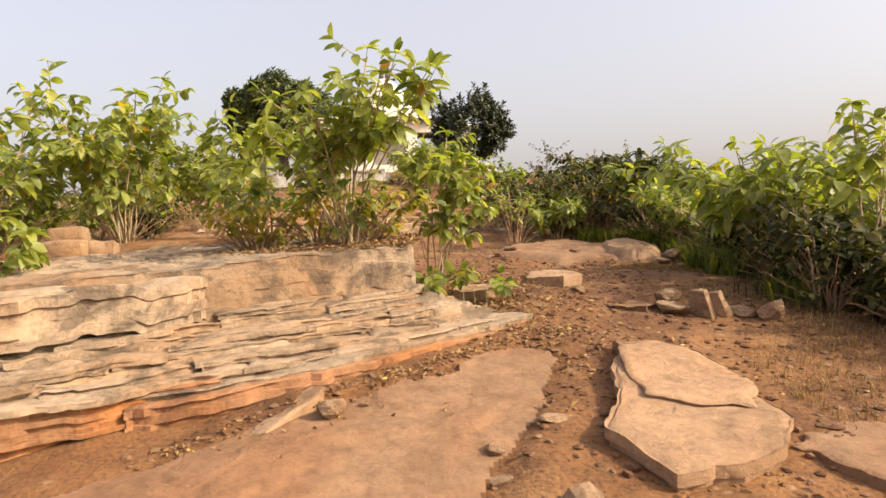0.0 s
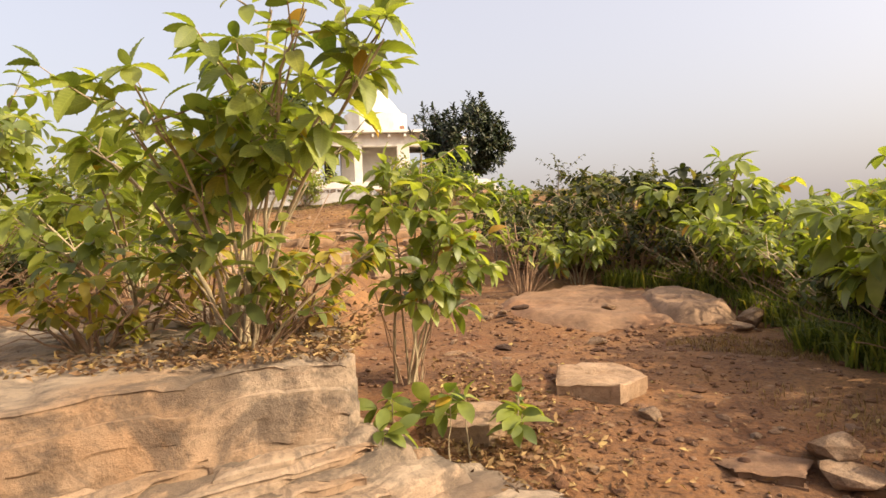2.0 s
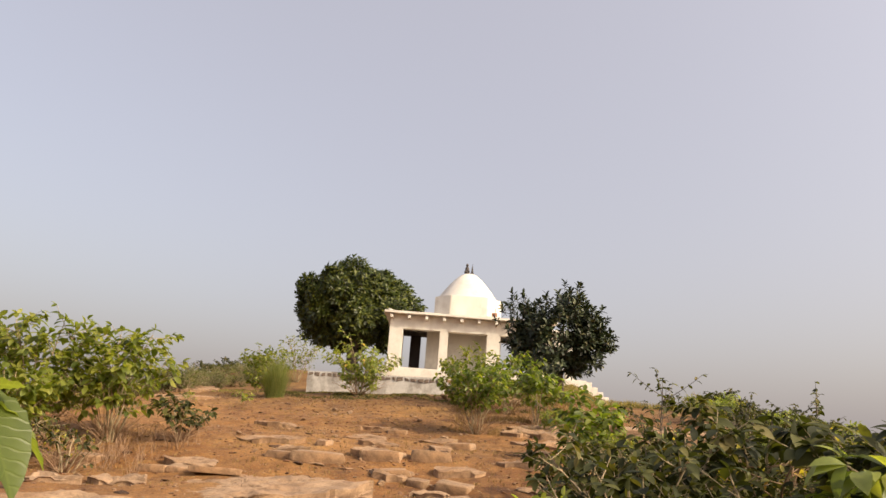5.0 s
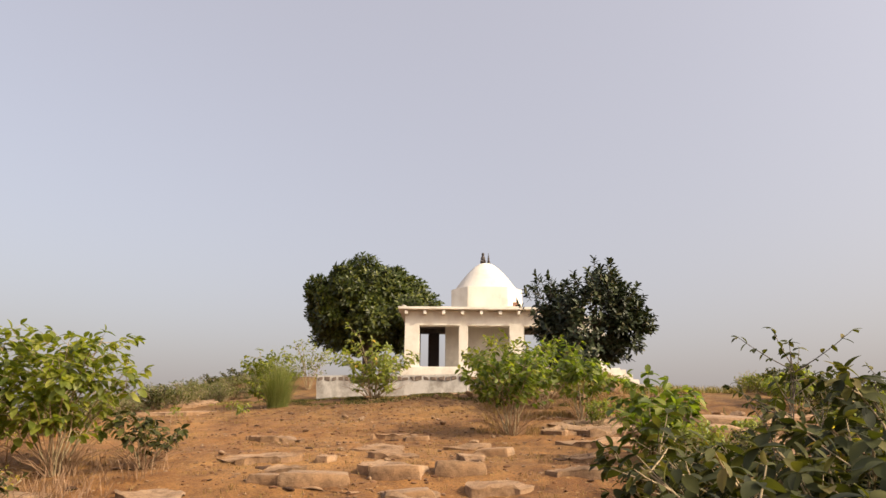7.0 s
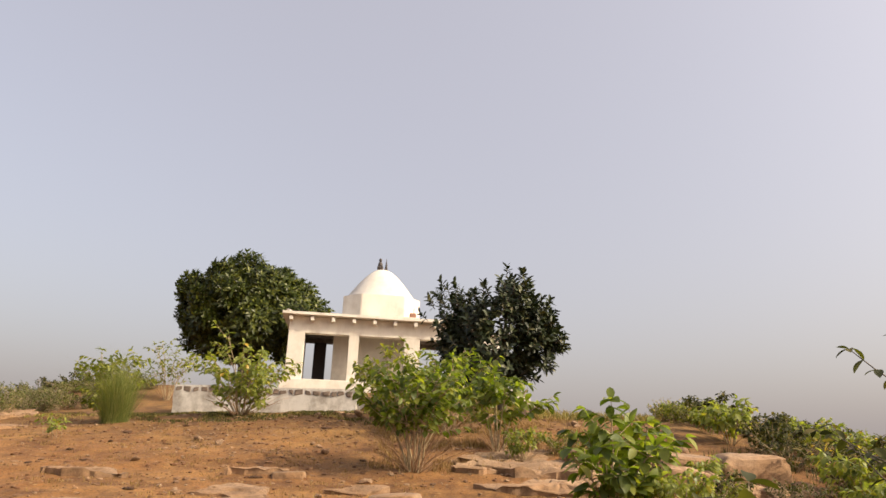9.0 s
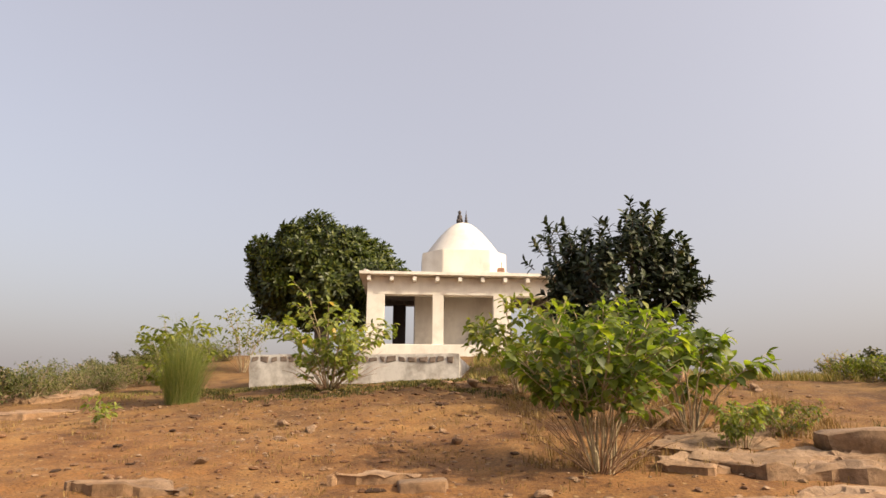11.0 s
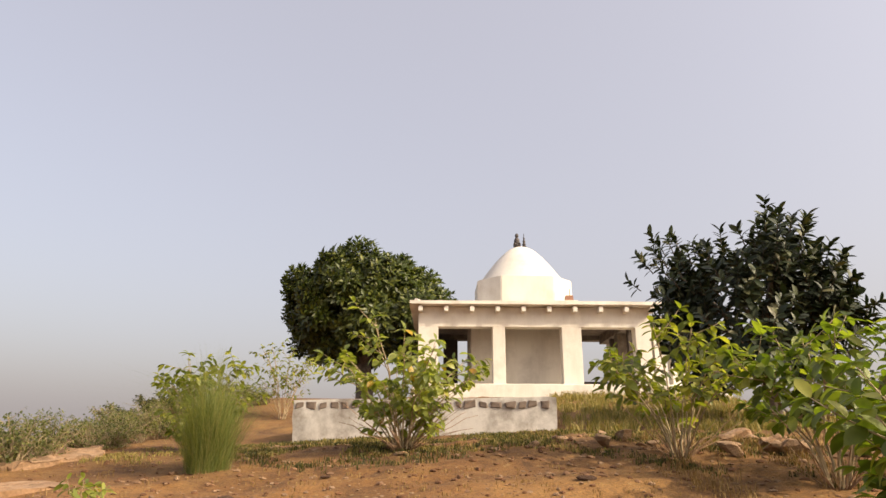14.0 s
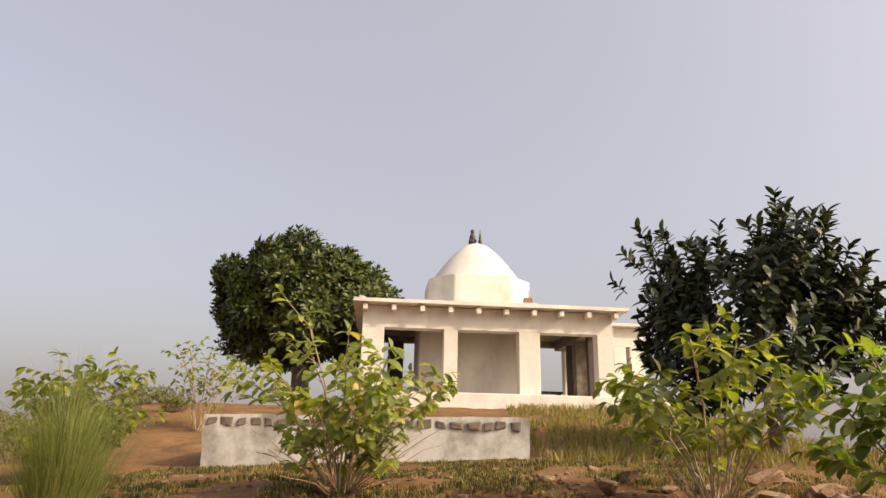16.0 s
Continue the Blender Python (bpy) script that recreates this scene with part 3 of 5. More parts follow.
shelf_rock = tagged(new("rock_ledge"), "broad low rock ledge with a pale broken edge", "rock")


def mound_mesh(name, cx, cy, rx, ry, h, seed, lo=0.70):
    """A worn swell of bedrock: a flat crown, a rounded broken shoulder."""
    verts, faces, n, rings = [], [], 96, 34
    for k in range(1, rings + 1):
        q = 1.12 * k / rings
        for i in range(n):
            w = 2 * math.pi * i / n
            d = 1 + 0.14 * noise.noise((math.cos(w) * 1.3, math.sin(w) * 1.3, seed)) + 0.05 * noise.noise((math.cos(w) * 5, math.sin(w) * 5, seed + 3))
            x, y = cx + rx * q * d * math.cos(w), cy + ry * q * d * math.sin(w)
            cut = q + 0.10 * noise.noise((x * 2.2, y * 2.2, seed + 5))
            fall = float(smooth01(lo, 1.04, cut))
            flake = 0.018 * math.floor(2.5 * noise.noise((x * 1.1, y * 2.2, seed + 7)))
            verts.append((x - cx, y - cy, float(level(x, y)) + h * (1 - fall) - 0.09 * fall + flake * (1 - fall) + 0.02 * noise.fractal((x * 4, y * 4, seed), 0.9, 2.0, 4)))
    verts.append((0, 0, float(level(cx, cy)) + h))
    for k in range(rings - 1):
        faces += [(k * n + i, k * n + (i + 1) % n, (k + 1) * n + (i + 1) % n, (k + 1) * n + i) for i in range(n)]
    faces += [(len(verts) - 1, (i + 1) % n, i) for i in range(n)]
    me = mesh_from(name, verts, [f[::-1] for f in faces], True, 48)
    return me


part("crown", mound_mesh("crown", 1.62, 8.55, 1.12, 1.08, 0.085, 3.0), SHEET, shelf_rock).location = (1.62, 8.55, 0)
part("edge_bed", mound_mesh("edge_bed", 2.30, 8.2, 0.46, 0.78, 0.135, 8.0, 0.55), LOOSE, shelf_rock, "pale worn edge").location = (2.30, 8.2, 0)
stone(2.62, 7.55, 0.17, 3, "pale broken chunk at the ledge's foot", rx=20)
stone(2.45, 7.35, 0.12, 1, "pale broken chunk at the ledge's foot")
stone(2.78, 7.8, 0.13, 5, "pale broken chunk at the ledge's foot", rx=-15)
flat_rock("flat_stone", [(0.72, 5.65), (1.02, 5.52), (1.22, 5.72), (1.16, 6.0), (0.82, 6.08)], 1.0, 0.14, 36, STONE, "flat-topped block of pinkish sandstone", levels=2, jag=0.015, ledge=0.015)
flat_rock("flat_stone", [(0.08, 5.22), (0.34, 5.1), (0.52, 5.3), (0.42, 5.5), (0.12, 5.5)], 0.945, 0.1, 37, STONE, "flat rounded stone in dry leaf litter", levels=2, jag=0.015, ledge=0.01)
flat_rock("flat_stone", [(1.2, 4.72), (1.45, 4.62), (1.58, 4.82), (1.42, 4.98), (1.2, 4.92)], 0.83, 0.08, 38, SHEET, "low reddish stone sunk into the path", levels=2)
PATH_SLABS = [(-2.5, 12.6, 1.5, 0.8), (0.1, 12.9, 0.5, 0.3), (-1.45, 14.75, 0.35, 0.25), (-0.75, 15.25, 0.4, 0.28), (-1.0, 13.8, 0.45, 0.25), (-0.2, 14.1, 0.35, 0.22), (-2.0, 13.9, 0.5, 0.25),
              (0.3, 11.7, 0.5, 0.35), (-0.6, 12.3, 0.4, 0.25), (-1.9, 16.2, 0.5, 0.3), (-3.2, 15.2, 0.6, 0.3), (0.7, 15.6, 0.35, 0.25), (-1.1, 10.9, 0.9, 0.5), (-2.9, 10.6, 0.9, 0.6), (1.2, 11.3, 0.4, 0.3), (-0.9, 16.6, 0.4, 0.2), (-2.6, 14.6, 0.35, 0.2), (-3.4, 13.6, 0.5, 0.25), (0.5, 14.6, 0.3, 0.2), (-1.6, 15.6, 0.3, 0.18), (-0.4, 13.2, 0.3, 0.2), (-1.5, 13.1, 0.35, 0.2), (0.9, 13.6, 0.4, 0.25), (-2.2, 17.4, 0.6, 0.2), (-3.9, 17.0, 0.7, 0.2)]
for k, (x, y, rx, ry) in enumerate(PATH_SLABS):
    rng = np.random.default_rng(100 + k)
    o = [(x + rx * math.cos(a) * rng.uniform(0.75, 1.1), y + ry * math.sin(a) * rng.uniform(0.75, 1.1)) for a in np.sort(rng.uniform(0, 2 * math.pi, 7))]
    zt = height(x, y) + (0.03 if rx > 0.7 else 0.06)
    tagged(flat_rock("flat_stone", o, zt, 0.2, 100 + k, STONE, "flat sandstone slab half sunk in the red earth", tilt=(rng.uniform(-0.08, 0.08), rng.uniform(0.05, 0.16)), levels=2, jag=0.07, step=0.05, rough=0.022), group="stones in the path")

def block_mesh(name, w, d, h, seed):
    """A weathered squared stone with rounded, uneven edges."""
    bm = box(bmesh.new(), -w / 2, w / 2, -d / 2, d / 2, -0.45 * h, 0.55 * h, 0.20 * min(w, d, h))
    bmesh.ops.subdivide_edges(bm, edges=bm.edges[:], cuts=2, use_grid_fill=True)
    off = Vector((seed * 3.1, 0, 0))
    for v in bm.verts:
        u = v.co.copy()
        v.co.x *= 1 + 0.25 * noise.noise((u.y / d, u.z / h, seed))
        v.co += v.co.normalized() * (0.20 * h * noise.noise(u * (1.6 / w) + off) + 0.08 * h * noise.noise(u * 12 + off))
    me = bpy.data.meshes.new(name)
    bm.to_mesh(me)
    bm.free()
    me.polygons.foreach_set("use_smooth", [True] * len(me.polygons))
    me.set_sharp_from_angle(angle=radians(38))
    me.materials.append(STONE)
    return me


def block(x, y, w, d, h, seed, label, group, name="block"):
    rng = np.random.default_rng(seed)
    ob = new(name, block_mesh(name, w, d, h, seed))
    ob.matrix_basis = pose(x, y, height(x, y), rng.uniform(-6, 6), rng.uniform(-6, 6), rng.uniform(-20, 20))
    return tagged(ob, label, "stone", group)


# low row of rounded blocks across the path
ROW = [(-5.23, 13.3, 0.5, 0.22), (-4.84, 13.35, 0.55, 0.24), (-3.77, 13.25, 0.32, 0.18), (-3.45, 13.3, 0.36, 0.18), (-3.0, 13.28, 0.55, 0.14), (-2.53, 14.1, 0.38, 0.24), (-2.06, 14.2, 0.68, 0.32), (-1.28, 14.55, 0.56, 0.36),
       (-0.67, 14.8, 0.54, 0.36), (-0.45, 16.1, 0.46, 0.30), (-1.03, 13.85, 0.46, 0.18), (-0.61, 13.6, 0.24, 0.24), (-2.34, 15.2, 0.22, 0.26), (-1.68, 17.2, 0.38, 0.2), (-0.15, 13.5, 0.42, 0.26)]
for k, (x, y, w, h) in enumerate(ROW):
    block(x, y, w, 0.75 * w if w < 0.5 else 0.42, 0.54 * h, 180 + k, "squared pale sandstone block set in the path", "blocks across the path")
for x, y, w, d, h, sd in [(2.75, 18.0, 1.0, 0.8, 0.46, 210), (1.95, 18.35, 0.8, 0.6, 0.4, 211), (3.55, 17.8, 0.7, 0.6, 0.5, 212), (2.7, 17.2, 0.6, 0.4, 0.4, 213)]:
    block(x, y, w, d, h, sd, "pale weathered boulder on the slope's edge", "boulders on the slope", "boulder")


shard_l = "upright reddish stone shard propped beside the path"
for x, y, dx, h, seed in [(1.82, 4.62, 0.0, 0.19, 51), (1.92, 4.60, 0.05, 0.17, 52)]:
    bm = bmesh.new()
    box(bm, -0.035, 0.035, -0.10, 0.10, -0.05, h, 0.015)
    bmesh.ops.subdivide_edges(bm, edges=bm.edges[:], cuts=2, use_grid_fill=True)
    for v in bm.verts:
        f = max(v.co.z, 0) / h
        v.co.y *= 1 - 0.5 * f
        v.co.x *= 1 - 0.3 * f
        v.co += Vector((1, 1, 0.6)) * 0.025 * noise.noise(v.co * 9 + Vector((seed, 0, 0)))
    ob = part("stone_shard", bm, STONE)
    ob.matrix_basis = pose(x, y, height(x, y), 0, -12 - dx * 100, 35)
    tagged(ob, shard_l, "stone", "shards beside the path")
stone(1.66, 4.86, 0.15, 3, "pale angular stone beside the shards")
stone(1.62, 4.68, 0.16, 1, "rounded reddish stone beside the shards")
stone(2.25, 4.45, 0.15, 4)
stone(2.08, 4.6, 0.13, 2)
stone(0.0, 4.86, 0.13, 5, "upright pale chip beside the top slab", rx=60)
stone(0.06, 4.80, 0.11, 4, rx=50)
stone(-2.2, 6.4, 0.09, 1)
stone(0.47, 2.35, 0.11, 5, "sharp chip beside the bedrock", rx=40)
for x, y, z, w, d, h, sd in [(-3.52, 6.2, 1.25, 0.40, 0.30, 0.26, 220), (-3.50, 6.22, 1.44, 0.30, 0.24, 0.16, 221), (-3.22, 6.3, 1.26, 0.24, 0.22, 0.24, 222)]:
    block(x, y, w, d, h, sd, "pale weathered stone piled on the outcrop", "stones piled on the outcrop").location.z = z
flat_rock("fallen_slab", [(-1.15, 3.22), (-0.85, 3.12), (-0.62, 3.42), (-0.72, 3.58), (-1.0, 3.5)], 0.50, 0.14, 41, STONE, "broken slab leaning at the outcrop's foot", tilt=(0.35, 0.15), levels=2, jag=0.03)
stone(-0.55, 3.3, 0.12, 3)
stone(-0.42, 3.35, 0.045, 5, "small white stone below the ledge")
for k in range(85):
    rng = np.random.default_rng(300 + k)
    y = rng.uniform(2.0, 24)
    x = np.interp(y, [0, 10, 24], [0.9, 0.2, -3]) + rng.normal() * (0.8 if y < 9 else 2.3)
    if y < 9 and x < 0.2 and strata_s(x, y) > -0.1:
        continue
    stone(float(x), float(y), float(rng.uniform(0.025, 0.07) * (1 + 0.03 * y)), k, sink=0.38, sx=float(rng.uniform(0.8, 1.5)))
for k, (x, y, rx, ry) in enumerate([(2.6, 15.8, 0.9, 0.6), (1.5, 18.0, 1.2, 0.45), (2.6, 18.7, 1.1, 0.5), (1.2, 16.9, 0.8, 0.35), (3.4, 17.0, 0.8, 0.5), (-3.6, 12.2, 0.5, 0.25), (-4.2, 12.0, 0.4, 0.2)]):
    rng = np.random.default_rng(150 + k)
    o = [(x + rx * math.cos(a) * rng.uniform(0.75, 1.1), y + ry * math.sin(a) * rng.uniform(0.75, 1.1)) for a in np.linspace(0, 2 * math.pi, 9)[:-1]]
    tagged(flat_rock("boulder", o, height(x, y) + 0.10, 0.4, 150 + k, STONE, "pale weathered rock bedded in the slope", tilt=(0.0, 0.10), levels=3, rough=0.035, jag=0.12, step=0.05), group="bedded rocks")
for o, sd in [([(0.1, 18.35), (0.6, 18.3), (1.3, 18.6), (1.9, 19.2), (1.3, 19.8), (0.5, 19.2)], 161), ([(0.0, 17.75), (0.45, 17.6), (0.7, 17.85), (0.4, 18.15), (0.05, 18.1)], 162), ([(-9.3, 22.0), (-8.3, 21.8), (-8.0, 22.8), (-8.5, 23.6), (-9.2, 23.2)], 163)]:
    cx, cy = sum(p[0] for p in o) / len(o), sum(p[1] for p in o) / len(o)
    tagged(flat_rock("rock_ledge", o, height(cx, cy) + 0.07, 0.3, sd, STONE, "flat pale rock ledge at the edge of the earth", tilt=(0.0, 0.13), levels=3, rough=0.028, jag=0.12, step=0.045, ledge=0.05), group="bedded rocks")
DUNG = plain_material("dark dung", (0.05, 0.023, 0.012), (0.12, 0.06, 0.03), 15, 1.0, 0.8)
dung_mesh = boulder_mesh("dung", 91, 0.5)
dung_mesh.materials.append(DUNG)
for k in range(70):
    rng = np.random.default_rng(900 + k)
    y = float(rng.uniform(7.0, 24.0))
    x = float(np.interp(y, [7, 10, 24], [1.2, -0.8, -3.2]) + rng.normal() * (0.5 if y < 10 else 2.0))
    r = float(rng.uniform(0.03, 0.085))
    ob = new("dung_lump", dung_mesh)
    ob.matrix_basis = pose(x, y, height(x, y) + (0.11 if 7.2 < y < 9.3 and 0.8 < x < 2.5 else 0.01), rng.uniform(-15, 15), 0, rng.uniform(0, 360)) @ Matrix.Diagonal((r * 1.5, r, r, 1))
    tagged(ob, "dark dry dung lump on the trodden earth", "dung", "dung lumps")
# heap of broken stones at the edge of the slope
for k in range(46):
    rng = np.random.default_rng(500 + k)
    if k < 24:
        x, y = 3.2 + rng.normal() * 0.6, 18.3 + rng.normal() * 0.8
    else:
        x, y = 0.1 + rng.normal() * 0.8, 22.6 + rng.normal() * 0.5
    stone(float(x), float(y), float(rng.uniform(0.10, 0.26)), k, "broken stone in a rough heap among the shrubs", rx=float(rng.uniform(-25, 25)), group="stone heap")


# ---- plants ----
def leaf_shape(length, width, fold=0.25, droop=0.25, rows=6, ripple=0.0):
    """Corner points and faces of one cupped leaf that grows along +y, its face up; ripple raises its veins."""
    v, f = [], []
    for r in range(rows):
        t = r / (rows - 1)
        w = max(0.04, math.sin(math.pi * (0.04 + 0.96 * t) ** 1.05) ** 0.68) if r < rows - 1 else 0.02
        z = -droop * t * t * length
        hw = w * width / 2
        lift = ripple * length * (1 if r % 2 else -1)
        v += [(-hw, t * length + 0.05 * hw, z + fold * hw + lift), (0, t * length, z), (hw, t * length + 0.05 * hw, z + fold * hw + lift)]
    for r in range(rows - 1):
        a = r * 3
        f += [(a, a + 1, a + 4, a + 3), (a + 1, a + 2, a + 5, a + 4)]
    return np.array(v), f


def small_leaf(length, width):
    v = [(0, 0, 0), (-width / 2, length * 0.5, 0.04 * length), (0, length * 0.55, -0.03 * length), (width / 2, length * 0.5, 0.04 * length), (0, length, -0.18 * length)]
    return np.array(v), [(0, 2, 1), (0, 3, 2), (1, 2, 4), (2, 3, 4)]


def frames(pos, direction, up):
    d = direction / (np.linalg.norm(direction) + 1e-9)
    s = np.cross(d, up)
    s /= np.linalg.norm(s) + 1e-9
    return np.stack([s, d, np.cross(s, d)], 1), pos


def leaves_mesh(name, placed, shape):
    V, F = shape
    verts, faces = [], []
    for (R, p), s in placed:
        k = len(verts)
        verts += [tuple(q) for q in (V * s) @ R.T + p]
        faces += [tuple(i + k for i in f) for f in F]
    return mesh_from(name, verts, faces, True)


def tube(verts, faces, pts, r0, r1, sides=5):
    k = len(verts)
    for i, p in enumerate(pts):
        d = pts[min(i + 1, len(pts) - 1)] - pts[max(i - 1, 0)]
        d /= np.linalg.norm(d) + 1e-9
        a = np.cross(d, (0.3, 0.9, 0.2))
        a /= np.linalg.norm(a) + 1e-9
        b = np.cross(d, a)
        r = r0 + (r1 - r0) * i / max(len(pts) - 1, 1)
        for j in range(sides):
            w = 2 * math.pi * j / sides
            verts.append(tuple(p + (a * math.cos(w) + b * math.sin(w)) * r))
    for i in range(len(pts) - 1):
        for j in range(sides):
            u = (j + 1) % sides
            faces.append((k + i * sides + j, k + i * sides + u, k + (i + 1) * sides + u, k + (i + 1) * sides + j))
    faces.append(tuple(k + (len(pts) - 1) * sides + j for j in range(sides)))


def curve(a, b, c, n):
    t = np.linspace(0, 1, n)[:, None]
    return a * (1 - t) ** 2 + b * 2 * t * (1 - t) + c * t * t


UP = np.array((0, 0, 1.0))


def shrub(name, height_m, spread, stems, leaf_len, seed, label, twigs=5, pairs=4, leaf_w=0.50, lean=(0, 0), leaf_mat=None, single=False, bare=6, low=0.35, bark=None, category="shrub", stem_r=0.012, droop=0.3, reach=1.0, ends=()):
    """A many-stemmed shrub with paired leaves towards the ends of its twigs; stands at the origin."""
    rng = np.random.default_rng(seed)
    root = tagged(new(name), label, category)
    placed = []
    for k in range(stems):
        th = 2 * math.pi * (k + rng.uniform(-0.35, 0.35)) / stems
        rr = spread * math.sqrt(rng.uniform(0.12, 1.0)) if stems > 1 else 0.1
        hh = height_m * (rng.uniform(0.72, 1.0) - 0.25 * (rr / spread) ** 2)
        base = np.array((math.cos(th), math.sin(th), 0)) * rng.uniform(0.02, 0.09)
        base[2] = -0.06
        end = np.array((math.cos(th) * rr + lean[0], math.sin(th) * rr + lean[1], hh))
        if k < len(ends):
            end = np.array(ends[k], float)
            rr, hh, th = math.hypot(end[0], end[1]), end[2], math.atan2(end[1], end[0])
        ctl = base * 0.5 + end * 0.5 + np.array((-math.cos(th), -math.sin(th), 0)) * rr * 0.25 + UP * hh * 0.12
        pts = curve(base, ctl, end, 8) + rng.normal(size=(8, 3)) * 0.008 * height_m
        pts[0] = base
        sv, sf, sprigs = [], [], []
        tube(sv, sf, pts, stem_r * rng.uniform(0.7, 1.2), stem_r * 0.35, 5)
        for q in range(twigs + 1):
            if q == twigs:
                a, d = pts[-3], pts[-1] - pts[-3]
                ln = np.linalg.norm(d) * 1.05
                d = d / np.linalg.norm(d)
            else:
                u = rng.uniform(low, 0.97) * 7
                i = min(int(u), 6)
                a = pts[i] + (pts[i + 1] - pts[i]) * (u - i)
                w = rng.uniform(0, 2 * math.pi)
                d = np.array((math.cos(w) * 0.9 + math.cos(th) * 0.35, math.sin(w) * 0.9 + math.sin(th) * 0.35, rng.uniform(0.0, 0.75)))
                d /= np.linalg.norm(d)
                ln = height_m * rng.uniform(0.16, 0.30) * reach
            tp = curve(a, a + d * ln * 0.55, a + d * ln + UP * ln * 0.12, 4)
            if single or name == "sapling":
                tv, tf = [], []
                tube(tv, tf, tp, stem_r * 0.45, stem_r * 0.2, 4)
                sprigs.append(mesh_from("twig", tv, tf, True))
            else:
                tube(sv, sf, tp, stem_r * 0.45, stem_r * 0.2, 4)
            side = np.cross(d, UP)
            side /= np.linalg.norm(side) + 1e-9
            over = np.cross(side, d)
            for m in range(pairs):
                t = 0.42 + 0.58 * m / max(pairs - 1, 1)
                p = tp[0] * (1 - t) ** 2 + 2 * t * (1 - t) * tp[1] + t * t * tp[3]
                tw = m * 1.57 + rng.uniform(-0.4, 0.4)
                lat = side * math.cos(tw) + over * math.sin(tw)
                for sg in (-1, 1):
                    if rng.random() < 0.12:
                        continue
                    ld = lat * sg * rng.uniform(0.7, 1.0) * (1, 1, 0.5) + d * (0.25 + 0.5 * t) * (1, 1, 0.6) + UP * rng.uniform(-0.7, 0.05)
                    placed.append((frames(p, ld, UP + rng.normal(size=3) * 0.35), rng.uniform(0.6, 1.12) * (1.0 if t < 0.9 else 0.85)))
            for m in range(3 if pairs > 2 and q == twigs else 0):
                w = m * 2.1 + rng.uniform(-0.5, 0.5)
                placed.append((frames(tp[3], side * math.cos(w) + over * math.sin(w) * (1, 1, 0.5) + d * 0.35 - UP * rng.uniform(0.1, 0.6), UP + d * 0.5), rng.uniform(0.75, 1.1)))
            if pairs:
                placed.append((frames(tp[3], d * (1, 1, 0.6) + rng.normal(size=3) * 0.25, UP + rng.normal(size=3) * 0.3), rng.uniform(0.5, 0.85)))
        stalk = part("stem", mesh_from("stem", sv, sf, True), bark or BARK, root)
        for me in sprigs:
            part("twig", me, bark or BARK, stalk)
    if bare:
        sv, sf = [], []
        for k in range(bare):
            w = rng.uniform(0, 2 * math.pi)
            e = np.array((math.cos(w) * spread * rng.uniform(0.4, 1.1), math.sin(w) * spread * rng.uniform(0.4, 1.1), height_m * rng.uniform(0.1, 0.5)))
            b = np.array((math.cos(w) * 0.05, math.sin(w) * 0.05, -0.04))
            tube(sv, sf, curve(b, (b + e) / 2 + UP * 0.08, e, 6) + rng.normal(size=(6, 3)) * 0.01, stem_r * 0.5, stem_r * 0.2, 4)
        part("brushwood", mesh_from("brushwood", sv, sf, True), BARK_DRY, root, "dry leafless twigs")
    shape = leaf_shape(leaf_len, leaf_len * leaf_w, droop=droop)
    mat = leaf_mat or LEAF
    if single:
        variants = []
        for k in range(5):
            me = mesh_from("leaf", *leaf_shape(leaf_len, leaf_len * leaf_w * (0.9 + 0.05 * k), 0.15 + 0.08 * k, 0.1 + 0.1 * k, 15, 0.013), True)
            me.materials.append(LEAF_OB)
            variants.append(me)
        for k, ((R, p), s) in enumerate(placed[:300]):
            ob = new("leaf", variants[k % 5])
            ob.parent = root
            m = Matrix([[*R[i], p[i]] for i in range(3)] + [[0, 0, 0, 1]])
            ob.matrix_basis = m @ Matrix.Diagonal((s, s, s, 1))
        placed = placed[300:]
    if placed:
        part("foliage", leaves_mesh("foliage", placed, shape), mat, root)
    return root


def put(ob, x, y, rz=0.0, s=1.0, dz=0.0):
    ob.matrix_basis = pose(x, y, height(x, y) + dz, 0, 0, rz) @ Matrix.Diagonal((s, s, s, 1))
    return ob


# the bush that roots behind the top slab
bush = shrub("shrub", 1.42, 0.52, 11, 0.16, 11, "leafy broad-leaved shrub rooted in a crack of the outcrop", twigs=5, pairs=4, leaf_w=0.47, droop=0.3, lean=(0.30, -0.48), single=True, bare=12, low=0.5, stem_r=0.012, reach=0.74,
             ends=[(0.72, -0.62, 1.16), (0.42, -0.66, 1.25), (0.18, -0.55, 1.13), (-0.18, -0.60, 1.02), (-0.40, -0.40, 1.05), (-0.62, -0.05, 0.90), (0.10, 0.15, 1.08), (0.66, -0.48, 1.22), (0.30, -0.35, 1.20), (0.20, -0.10, 1.46), (0.0, -0.3, 0.9)])
bush.matrix_basis = pose(-0.72, 5.22, 1.30)
leaning = shrub("shrub", 1.15, 0.5, 6, 0.145, 51, "leafy shrub leaning out over the path from the outcrop's top", twigs=5, pairs=4, leaf_w=0.48, droop=0.3, bare=5, low=0.68, stem_r=0.013, reach=0.85,
                ends=[(0.78, 0.12, 1.13), (0.52, 0.0, 1.12), (0.32, 0.12, 1.05), (0.05, -0.2, 0.95), (-0.25, 0.1, 0.9), (0.22, 0.35, 1.05)])
leaning.matrix_basis = pose(-1.08, 6.25, 1.32)
low_bush = shrub("shrub", 0.98, 0.80, 6, 0.14, 12, "low leafy side growth beside the larger shrub", twigs=4, pairs=4, leaf_w=0.48, droop=0.3, lean=(-0.1, -0.1), bare=16, low=0.45)
low_bush.matrix_basis = pose(-1.5, 5.95, 1.30)
